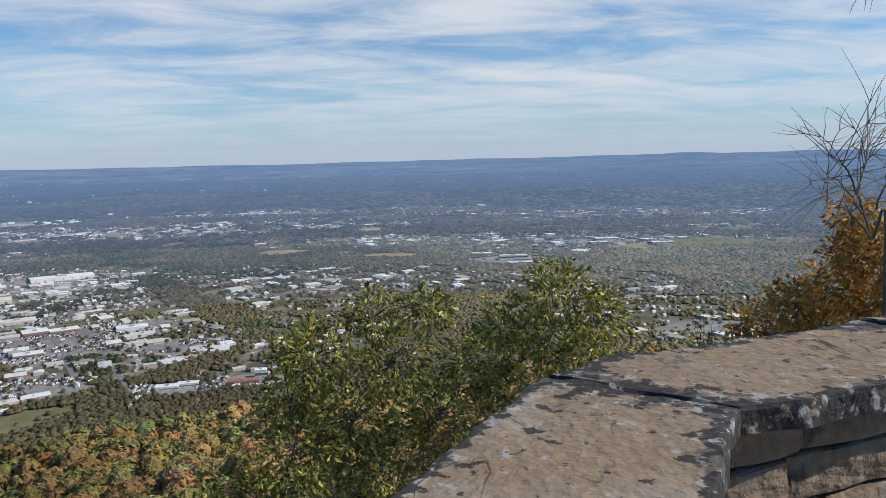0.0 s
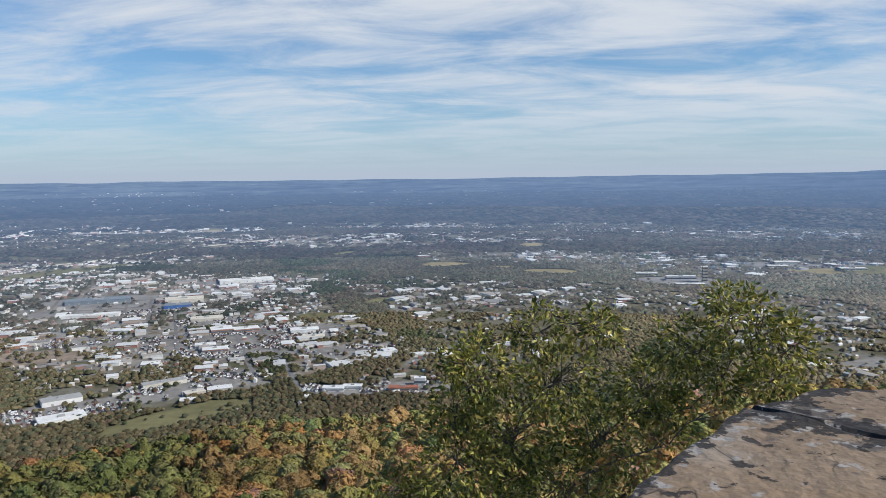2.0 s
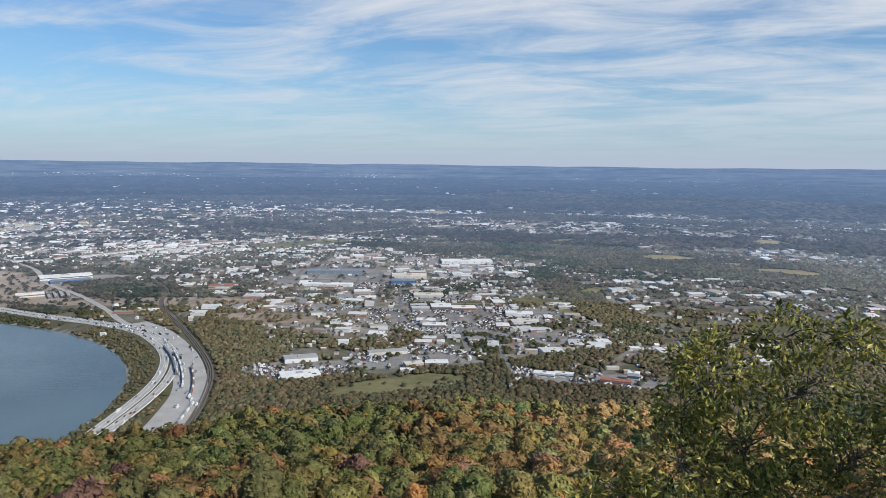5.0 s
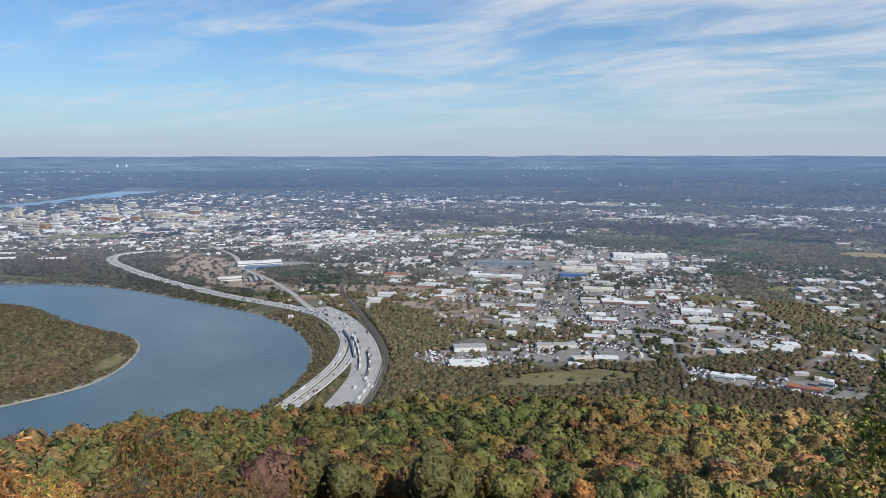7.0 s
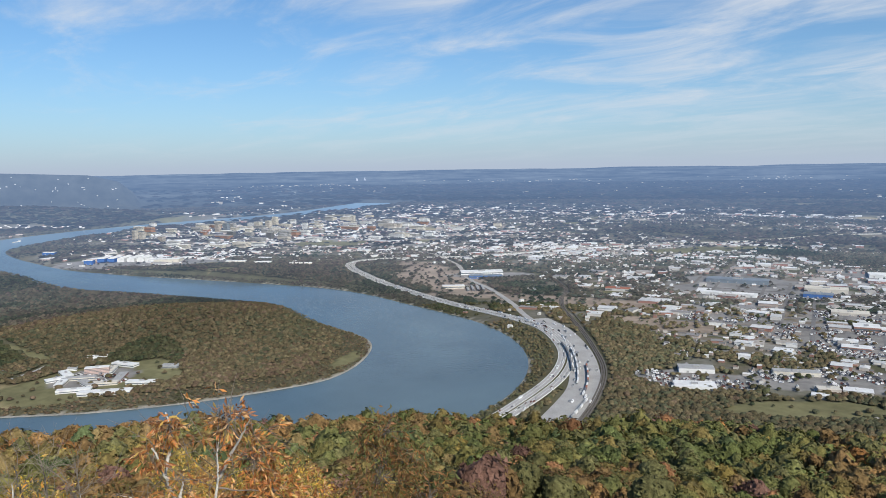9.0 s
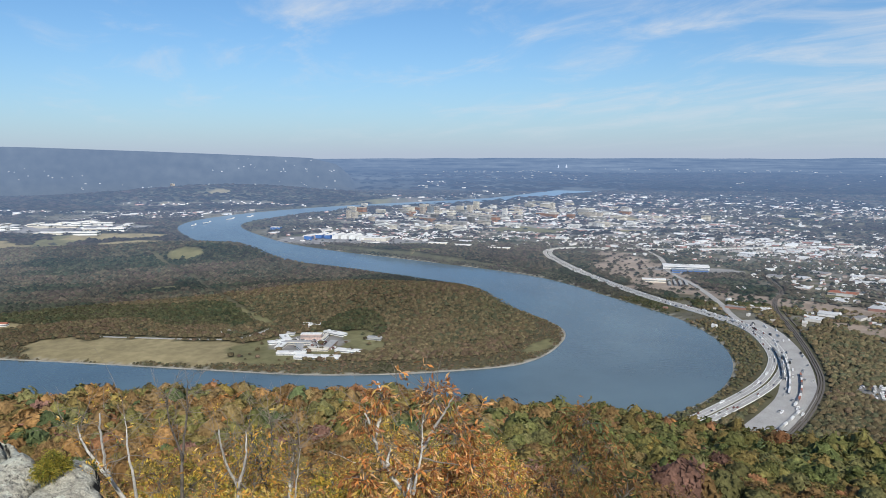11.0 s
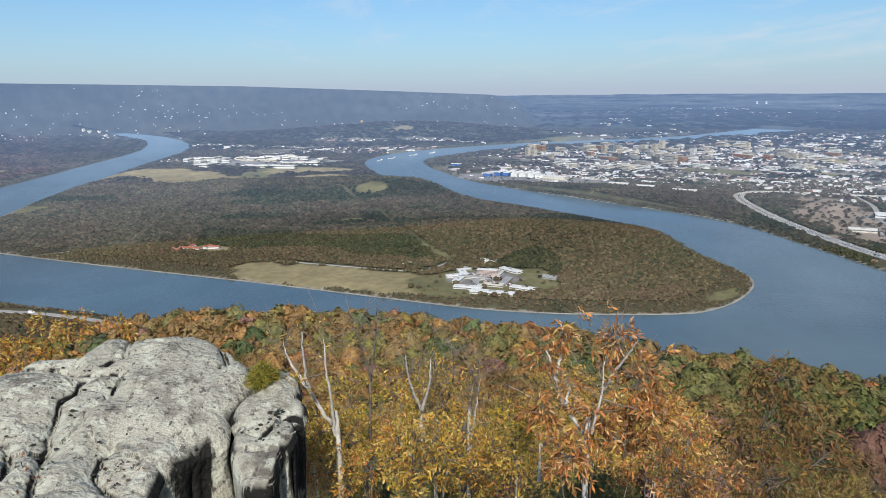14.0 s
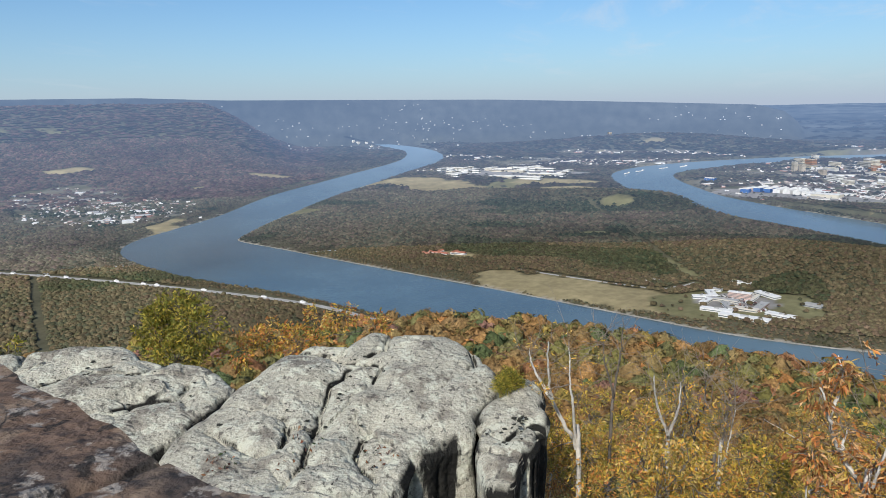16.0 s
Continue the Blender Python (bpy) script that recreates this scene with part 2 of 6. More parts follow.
# half axes, turn and kind of each open patch: 0 straw field, 1 mown grass, 2 bare clay, 3 paved
PATCHES = [(-1728, -268, 280, 112, 66, 0), (-1668, 105, 175, 125, 105, 1), (-1980, -14, 125, 20, 22, 1), (-2062, -690, 95, 42, 75, 0),
           (-3930, -1790, 190, 150, 135, 0), (-3800, -1310, 290, 210, 20, 0), (-3780, -620, 170, 170, 90, 0), (-4000, -1500, 330, 200, 60, 0), (-4170, -740, 260, 170, 90, 0), (-4680, -1180, 520, 330, 80, 3), (-1690, 105, 95, 75, 105, 3),
           (-1550, 628, 75, 19, 133, 1), (-2480, 2900, 330, 110, 75, 1), (-770, 3520, 130, 110, 0, 0), (1300, 3450, 270, 230, 20, 1), (300, 3080, 210, 130, 8, 3), (640, 1800, 150, 60, 10, 3), (800, 3640, 200, 110, 0, 3), (-250, 3300, 150, 90, 0, 0),
           (-1400, 1490, 150, 60, 20, 2), (-1850, 1480, 330, 70, 35, 2), (-2480, 1400, 430, 140, 166, 2)]
PATCHES += [(-870, 2140, 110, 50, 20, 1), (-780, 2000, 90, 40, 10, 1), (-760, 1170, 150, 45, 55, 1), (-3750, 430, 420, 170, 62, 3),
            (-860, 1340, 190, 80, 48, 3), (-1000, 1140, 120, 75, 48, 3), (-520, 1370, 90, 40, 0, 3), (-390, 1420, 100, 50, 0, 3), (-1000, 1800, 230, 130, 40, 3), (-1600, 2130, 260, 150, 35, 3)]
PATCHES += [(-1480, 2780, 170, 90, 35, 3), (-1180, 1990, 120, 80, 32, 3), (-900, 1880, 190, 90, 28, 3), (-950, 1650, 150, 80, 30, 3), (-1750, 2260, 190, 110, 33, 3), (-2450, 1590, 170, 70, 62, 3), (-650, 1700, 130, 60, 30, 3), (-1330, 1700, 160, 60, 35, 3)]
# towns: centre, half axes, turn, how built-up
TOWNS = [(-1150, 1900, 900, 560, 35, 1.1), (-700, 1550, 520, 280, 30, 1.1), (-1700, 2350, 800, 600, 40, 1.0), (-2900, 2500, 1300, 900, 40, 0.9),
         (-4700, 1900, 1500, 1300, 60, 1.15), (-4100, 600, 700, 500, 60, 0.9), (-5500, 3900, 2600, 1500, 45, 0.75), (-500, 2550, 700, 420, 0, 0.62),
         (-300, 1900, 380, 300, 0, 0.45), (100, 3900, 1200, 500, 0, 0.65), (900, 3600, 800, 300, 10, 0.7), (-2000, 4700, 2000, 600, 20, 0.75),
         (-5800, -900, 900, 500, 80, 0.6), (-4800, -1250, 600, 250, 80, 0.7), (-2750, -2650, 900, 380, 60, 0.6), (1500, 5300, 1600, 500, 0, 0.6),
         (-300, 6000, 2600, 600, 0, 0.5), (500, 2300, 500, 500, 0, 0.42), (680, 1800, 260, 170, 20, 0.7), (-7500, -3000, 800, 300, 70, 0.5), (-7000, 1800, 900, 700, 60, 0.6)]

TOWNS += [(-2250, 4650, 750, 260, 25, 1.1), (-1800, 5950, 800, 230, 10, 1.0), (-650, 4750, 620, 170, 8, 1.1), (500, 5600, 900, 200, 5, 1.0), (-3600, 5200, 900, 300, 30, 1.0), (1500, 4300, 600, 160, 10, 0.9),
          (-6200, -1700, 700, 160, 70, 0.9), (-6600, 100, 500, 160, 60, 0.9), (-6900, -900, 420, 150, 70, 0.8)]
# belts of woods that part the built-up ground
BELTS = [(-1210, 1180, 430, 95, 139), (-1500, 3250, 980, 190, 14), (-800, 2290, 640, 85, -54), (-620, 1400, 300, 60, 57), (-500, 3300, 700, 130, 25), (300, 4300, 1300, 150, 6), (-2000, 5300, 1500, 170, 12)]


def oval(X, Y, cx, cy, a, b, turn):
    c, s = math.cos(radians(turn)), math.sin(radians(turn))
    u, v = (X - cx) * c + (Y - cy) * s, -(X - cx) * s + (Y - cy) * c
    return np.hypot(u / a, v / b)


def town(X, Y):
    t = np.zeros_like(X)
    for cx, cy, a, b, turn, k in TOWNS:
        t = np.maximum(t, k * np.clip(1.35 - oval(X, Y, cx, cy, a, b, turn), 0, 1))
    for cx, cy, a, b, turn in BELTS:
        t = t * np.clip((oval(X, Y, cx, cy, a, b, turn) - 0.85 + (smooth_noise(X, Y, 140, 7) - 0.5) * 0.7) * 5, 0, 1)
    return np.clip(t * 1.15 - (smooth_noise(X, Y, 420, 3) - 0.45) * 1.1, 0, 1) * np.clip(t * 4 - 0.2, 0, 1)


def patch(X, Y):
    kind = np.full(X.shape, -1)
    wob = (smooth_noise(X, Y, 110, 5) - 0.5) * 0.8
    for cx, cy, a, b, turn, k in PATCHES:
        kind[oval(X, Y, cx, cy, a, b, turn) + wob < 1] = k
    # small clearings and meadows among the far woods
    bare = (smooth_noise(X, Y, 340, 91, 2) > 0.80) & (np.hypot(X, Y) > 2500) & (kind < 0)
    kind[bare] = np.where(smooth_noise(X, Y, 700, 93, 1) > 0.5, 0, 1)[bare]
    return kind


SLOPE_YAW = [-60, -32, -16, 0, 20, 45, 60, 75, 90, 100, 110, 125, 160]
SLOPE_EL = [-14, -14, -15, -18, -19.4, -19.6, -19.8, -19.2, -18.0, -17.0, -16.2, -17, -18]


def height(X, Y):
    """The lie of the land over the plan."""
    r, yaw = np.hypot(X, Y), np.degrees(np.arctan2(-X, Y))
    edge = 450 * np.tan(np.radians(np.interp(yaw, SLOPE_YAW, SLOPE_EL))) - 6
    knots = [0, 2.4, 3.2, 8, 25, 60, 200]
    vals = [0, 0, -4.2, -9.5, -19, -37, -96]
    z = np.interp(r, knots, vals)
    u = np.clip((r - 200) / 250, 0, 1)
    z = np.where(r > 200, -96 + (edge + 96) * u, z)
    u = np.clip((r - 450) / 620, 0, 1)
    z = np.where(r > 450, edge + (-434 - edge) * (1 - (1 - u) ** 1.35), z)
    z = z + np.where((r > 30) & (r < 1100), (smooth_noise(X, Y, 120, 2) - 0.5) * np.clip((r - 30) / 200, 0, 1) * 16, 0)
    flat = np.clip((r - 900) / 500, 0, 1)
    z = z + flat * (smooth_noise(X, Y, 900, 8) - 0.4) * np.clip((r - 900) / 6000, 0, 1) * 60
    # the wooded hill on the bend, and the long ridges beyond the town
    z = z + 48 * np.exp(-(oval(X, Y, -2120, 400, 560, 270, 62) ** 2) * 1.6)
    z = z + 60 * np.exp(-(oval(X, Y, -3300, -250, 900, 200, 75) ** 2) * 1.3)
    z = z + 75 * np.exp(-(((Y - 7600 + 0.12 * X) / 700) ** 2)) * np.clip((X + 4600) / 900, 0, 1) * (0.8 + 0.5 * smooth_noise(X, Y, 800, 4))
    z = z + 70 * np.exp(-(oval(X, Y, 2600, 2300, 1500, 700, -40) ** 2) * 1.3) * np.clip((X - 300) / 900, 0, 1)
    z = z + 120 * np.exp(-(oval(X, Y, -7600, -300, 1600, 700, 80) ** 2) * 1.4)
    # the mountain across the river
    u, v = np.clip((yaw - 119.5) / 8, 0, 1), np.clip((r - 4300) / 3300, 0, 1)
    z = z + 505 * (u * u * (3 - 2 * u)) * v**1.25 * (0.93 + 0.14 * smooth_noise(X, Y, 1500, 6)) * (0.75 + 0.25 * smooth_noise(X, Y, 500, 16) + 0.25 * v).clip(0, 1)
    return z


def land(X, Y):
    z = height(X, Y)
    g = gap_to(X, Y, RIVER)
    bank = WATER + np.clip(g * 0.16, -6, 5.5)
    return np.where(np.hypot(X, Y) > 1000, np.where(g < 60, np.minimum(z, bank), z), z), g

# ---- ground, water, distance ----
m_ground = material("valley_ground", rough=0.95, attribute="tint", grain=0.22, grain_scale=0.05, stain=0.16, stain_scale=0.006, spec=0.1)
# hazy_distance, hazy_roofs and river_water emit haze painted per vertex
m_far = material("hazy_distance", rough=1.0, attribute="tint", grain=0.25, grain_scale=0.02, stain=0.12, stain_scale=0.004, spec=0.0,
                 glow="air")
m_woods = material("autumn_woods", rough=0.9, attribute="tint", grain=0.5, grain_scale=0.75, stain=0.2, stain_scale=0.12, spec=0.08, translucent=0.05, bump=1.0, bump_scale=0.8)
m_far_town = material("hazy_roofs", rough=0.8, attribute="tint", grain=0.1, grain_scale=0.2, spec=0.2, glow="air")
m_town = material("roofs_and_walls", rough=0.7, attribute="tint", grain=0.12, grain_scale=0.2, spec=0.25)
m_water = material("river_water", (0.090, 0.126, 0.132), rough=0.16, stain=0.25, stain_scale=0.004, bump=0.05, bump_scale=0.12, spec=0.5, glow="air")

YAWS = np.r_[np.arange(-40, 148, 0.47), np.arange(150, 318, 4.0)]
RINGS = np.r_[0.005, 0.3, 1.2, 2.0, 2.4, 2.8, 3.2, 4.2, 6, 8, 11, 15, 20, np.geomspace(26, 700, 34), np.geomspace(706, 2300, 150)]
RIDGE_YAW = [60, 82, 84, 86, 93, 98, 105, 114, 125, 131, 140, 160, 200]
RIDGE_EL = [-3, -2.5, -0.7, -0.2, 0.1, 0.3, 0.55, 0.7, 0.85, 1.1, 1.1, 0.6, -3]


def far_height(X, Y):
    r, yaw = np.hypot(X, Y), np.degrees(np.arctan2(-X, Y))
    base = height(X, Y)
    top = 11500 * np.tan(np.radians(np.interp(yaw, RIDGE_YAW, RIDGE_EL))) + EYE
    u = np.clip((r - 8200) / 3300, 0, 1)
    ridge = -434 + (top + 434) * u**1.5 * (1 - 0.12 * smooth_noise(X, Y, 900, 9) * (1 - u)) + np.where(r > 11600, -(r - 11600) * 0.06, 0)
    hills = -434 + 330 * np.clip((r - 11000) / 30000, 0, 1) ** 1.2 * (0.35 + smooth_noise(X, Y, 5200, 11)) * np.interp(yaw, [-20, 12], [1.2, 0.6])
    return np.maximum(np.maximum(np.where(r > 9000, hills, base), np.where(top > -360, ridge, -1e4)), np.where(r < 12000, base, -1e4))


def sheet(rings, yaws, z_of):
    a, r = np.radians(yaws)[None, :], np.asarray(rings)[:, None]
    X, Y = -np.sin(a) * r, np.cos(a) * r
    Z = z_of(X, Y)
    n, m = X.shape
    i, j = np.meshgrid(np.arange(n - 1), np.arange(m), indexing="ij")
    q = np.stack([i * m + j, (i + 1) * m + j, (i + 1) * m + (j + 1) % m, i * m + (j + 1) % m], -1).reshape(-1, 4)[:, ::-1]
    return np.stack([X, Y, Z], -1).reshape(-1, 3), q


def ground_colour(X, Y, g):
    n1, n2 = smooth_noise(X, Y, 60, 21), smooth_noise(X, Y, 260, 22)
    t = town(X, Y)[:, None]
    woods = np.array([0.085, 0.085, 0.055]) * (0.8 + 0.5 * n1[:, None]) + np.array([0.02, 0.008, 0.0]) * n2[:, None]
    street = np.where((n1 > 0.55)[:, None], [0.255, 0.245, 0.23], np.where((n1 > 0.38)[:, None], [0.20, 0.17, 0.135], [0.105, 0.105, 0.062]))
    c = woods * (1 - t) + street * t
    kind = patch(X, Y)
    for k, col in enumerate(([0.27, 0.225, 0.125], [0.165, 0.155, 0.08], [0.29, 0.235, 0.185], [0.23, 0.22, 0.205])):
        c = np.where((kind == k)[:, None], np.array(col) * (0.82 + 0.36 * n1[:, None]), c)
    r = np.hypot(X, Y)
    c = np.where(((g > 0) & (g < 7) & (r > 1000) & (r < 3500))[:, None], [0.30, 0.28, 0.23], c)
    return np.where((r < 3)[:, None], [0.26, 0.24, 0.21], c)


gv, gq = sheet(RINGS, YAWS, lambda X, Y: np.where(np.hypot(X, Y) > 8000, far_height(X, Y), height(X, Y)))
_, gg = land(gv[:, 0], gv[:, 1])
gr = np.hypot(gv[:, 0], gv[:, 1])
gv[:, 2] = np.where((gr > 1000) & (gg < 60), np.minimum(gv[:, 2], WATER + np.clip(gg * 0.16, -6, 5.5)), gv[:, 2])
gm = mesh_from("ground", drawn_in(gv), gq, m_ground, ground_colour(gv[:, 0], gv[:, 1], gg), smooth=True)
tagged(new("ground", gm), "valley floor and wooded mountainside of fields, streets and leaf litter", "ground", kind="structure")

fv, fq = sheet(np.r_[np.geomspace(2300, 4500, 90), np.geomspace(4560, 9500, 60), np.geomspace(9620, 13500, 40), np.geomspace(13700, 60000, 30)], YAWS, far_height)
_, fg = land(fv[:, 0], fv[:, 1])
fr = np.hypot(fv[:, 0], fv[:, 1])
fv[:, 2] = np.where((fr < 9500) & (fg < 60), np.minimum(fv[:, 2], WATER + np.clip(fg * 0.16, -6, 5.5)), fv[:, 2])
fn = smooth_noise(fv[:, 0], fv[:, 1], 500, 31)[:, None]
fn = 0.55 * fn + 0.45 * smooth_noise(fv[:, 0], fv[:, 1], 2100, 33)[:, None]
# base colour fades to dim grey from 5.8 km as painted haze
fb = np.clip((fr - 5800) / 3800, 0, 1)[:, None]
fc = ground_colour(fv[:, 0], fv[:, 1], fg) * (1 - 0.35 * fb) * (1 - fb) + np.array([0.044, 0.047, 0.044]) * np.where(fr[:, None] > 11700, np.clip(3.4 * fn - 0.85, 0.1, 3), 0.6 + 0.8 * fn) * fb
fm = mesh_from("backdrop", drawn_in(fv), fq, m_far, fc, smooth=True, air=painted_haze(fv))
tagged(new("backdrop", fm), "blue hazy ridges and flat wooded country at the horizon", "distant hills", kind="structure")

# the river, level from bank to bank
wl = RIVER
d = np.gradient(wl[:, :2], axis=0)
d /= np.linalg.norm(d, axis=1)[:, None]
side = np.c_[-d[:, 1], d[:, 0]]
lanes = np.linspace(-1, 1, 9)
wv = np.array([[*(wl[i, :2] + side[i] * (wl[i, 2] + 25) * u), WATER] for i in range(len(wl)) for u in lanes])
wq = np.array([(i * 9 + k, i * 9 + k + 1, (i + 1) * 9 + k + 1, (i + 1) * 9 + k) for i in range(len(wl) - 1) for k in range(8)])
# haze emission, half as strong again, stands in for far sky reflection
wm = mesh_from("water", drawn_in(wv), wq[:, ::-1], m_water, smooth=True, air=1.5 * painted_haze(wv))
tagged(new("water", wm), "wide blue-grey river curving round a wooded bend", "river", kind="structure")

# pale stone pitching along the foot of the bank round the bend
m_pitching = material("pale_bank_stone", (0.27, 0.255, 0.22), rough=0.95, grain=0.3, grain_scale=0.3, stain=0.3, stain_scale=0.02)
for sgn, words in ((-1, "narrow pale stone bank round the wooded river bend"),):
    pick = (wl[:, 0] > -3500) & (wl[:, 1] < 1000) & (wl[:, 1] > -1900)
    bank = np.stack([np.c_[wl[:, :2] + sgn * side * (wl[:, 2:3] + off), np.full(len(wl), WATER + up)] for off, up in ((-2.0, -0.4), (0.5, 0.7), (3.2, 1.4), (5.0, 0.6))], 1)[pick]
    bq = np.array([(i * 4 + k, (i + 1) * 4 + k, (i + 1) * 4 + k + 1, i * 4 + k + 1) for i in range(len(bank) - 1) for k in range(3)])
    tagged(new("riverbank", mesh_from("riverbank", drawn_in(bank.reshape(-1, 3)), bq, m_pitching)), words, "river bank", kind="structure")

# ---- woods ----
# the 1.12 on blue is haze put into the crown colours
GREENS = np.array([1.06, 0.97, 1.12]) * np.array([[0.100, 0.115, 0.060], [0.085, 0.104, 0.060], [0.120, 0.122, 0.066], [0.125, 0.124, 0.070], [0.135, 0.124, 0.070], [0.130, 0.111, 0.072]])


def dome(sides, seed):
    """A lumpy low crown: two rings and a tip."""
    rr = np.random.default_rng(seed)
    a = np.arange(sides) / sides * 2 * np.pi
    rings = [(1.0, 0.1), (0.8, 0.7)]
    v = [np.c_[np.cos(a + k * 0.5) * r, np.sin(a + k * 0.5) * r, np.full(sides, h)] for k, (r, h) in enumerate(rings)]
    v = np.vstack(v + [[[0.08, 0.0, 0.95]]])
    v *= 1 + rr.uniform(-0.16, 0.16, (len(v), 1)) * [1, 1, 0.8]
    n = sides
    t = [(i, (i + 1) % n, n + i) for i in range(n)] + [((i + 1) % n, n + (i + 1) % n, n + i) for i in range(n)] + [(n + i, n + (i + 1) % n, 2 * n) for i in range(n)]
    return v, np.array(t)


def tuft(sides, seed):
    """A small far crown: one uneven ring and a tip."""
    rr = np.random.default_rng(seed)
    a = (np.arange(sides) + rr.uniform(-0.25, 0.25, sides)) / sides * 2 * np.pi
    v = np.vstack([np.c_[np.cos(a), np.sin(a), np.zeros(sides)] * rr.uniform(0.8, 1.15, (sides, 1)) + [0, 0, 0.1], [[rr.uniform(-0.2, 0.2), rr.uniform(-0.2, 0.2), 1.0]]])
    return v, np.array([(i, (i + 1) % sides, sides) for i in range(sides)])


def cauliflower(sides, rings, flakes, leaf, seed):
    """A closed crown of many rounded lumps, with loose leaf clumps standing off it."""
    rr = np.random.default_rng(seed)
    el = np.radians(np.linspace(-35, 78, rings))
    a = np.arange(sides) / sides * 2 * np.pi
    D = np.array([(math.cos(e) * math.cos(b + k * 0.5), math.cos(e) * math.sin(b + k * 0.5), math.sin(e)) for k, e in enumerate(el) for b in a] + [(0, 0, 1)])
    knobs = rr.normal(size=(13, 3)) * [1, 1, 0.8] + [0, 0, 0.35]
    knobs /= np.linalg.norm(knobs, axis=1)[:, None]
    size = rr.uniform(0.18, 0.42, 13)

    def swell(d):
        return 0.66 + (size * np.clip(d @ knobs.T, 0, 1) ** 9).max(1)
    v = D * (swell(D) + rr.uniform(-0.05, 0.05, len(D)))[:, None] * [1, 1, 1.05] + [0, 0, 0.3]
    n = sides
    t = [x for k in range(rings - 1) for i in range(n) for x in ((k * n + i, k * n + (i + 1) % n, (k + 1) * n + i), (k * n + (i + 1) % n, (k + 1) * n + (i + 1) % n, (k + 1) * n + i))]
    t += [((rings - 1) * n + i, (rings - 1) * n + (i + 1) % n, rings * n) for i in range(n)]
    p = rr.normal(size=(flakes, 3)) + [0, 0, 0.5]
    p /= np.linalg.norm(p, axis=1)[:, None]
    q = p * (swell(p) * rr.uniform(0.98, 1.12, flakes))[:, None] + [0, 0, 0.3]
    lie = p + rr.normal(0, 0.5, (flakes, 3))
    e1 = np.cross(lie, rr.normal(size=(flakes, 3)))
    e1 /= np.linalg.norm(e1, axis=1)[:, None]
    e2 = np.cross(lie, e1)
    f = np.stack([q + e1 * leaf, q - e1 * leaf * 0.5 + e2 * leaf * 0.7, q - e1 * leaf * 0.5 - e2 * leaf * 0.7], 1).reshape(-1, 3)
    return np.vstack([v, f]), np.vstack([np.array(t), np.arange(3 * flakes).reshape(-1, 3) + len(v)])


def woods(name, X, Y, Z, size, tall, colours, protos, label, far=False):
    """One object of woods: a crown at every place."""
    V, T, C, base = [], [], [], 0
    pick = RNG.integers(0, len(protos), len(X))
    for k, (pv, pt) in enumerate(protos):
        s = np.where(pick == k)[0]
        if not len(s):
            continue
        a = RNG.uniform(0, 2 * np.pi, len(s))
        c, sn = np.cos(a)[:, None], np.sin(a)[:, None]
        v = np.stack([(pv[:, 0] * c - pv[:, 1] * sn) * size[s, None] + X[s, None], (pv[:, 0] * sn + pv[:, 1] * c) * size[s, None] + Y[s, None],
                      pv[None, :, 2] * tall[s, None] + Z[s, None]], -1)
        V.append(v.reshape(-1, 3))
        T.append((pt[None] + (np.arange(len(s)) * len(pv))[:, None, None]).reshape(-1, 3) + base)
        C.append((colours[s][:, None, :] * (RNG.uniform(0.8, 1.2, (len(s), len(pv), 1)) if far else RNG.uniform(0.7, 1.28, (len(s), len(pv), 1)))).reshape(-1, 3))
        base += len(s) * len(pv)
    V = np.vstack(V)
    me = mesh_from(name, drawn_in(V), np.vstack(T), m_far if far else m_woods, np.vstack(C), air=painted_haze(V) if far else None, smooth=True)
    return tagged(new(name, me), label, "woods", kind="stuff")


def grid_points(x0, x1, y0, y1, step, r0, r1):
    x, y = np.meshgrid(np.arange(x0, x1, step), np.arange(y0, y1, step))
    x = (x + RNG.uniform(-0.48, 0.48, x.shape) * step).ravel()
    y = (y + RNG.uniform(-0.48, 0.48, y.shape) * step).ravel()
    r, yaw = np.hypot(x, y), np.degrees(np.arctan2(-x, y))
    ok = (r > r0) & (r < r1) & (yaw > -38) & (yaw < 146)
    return x[ok], y[ok]


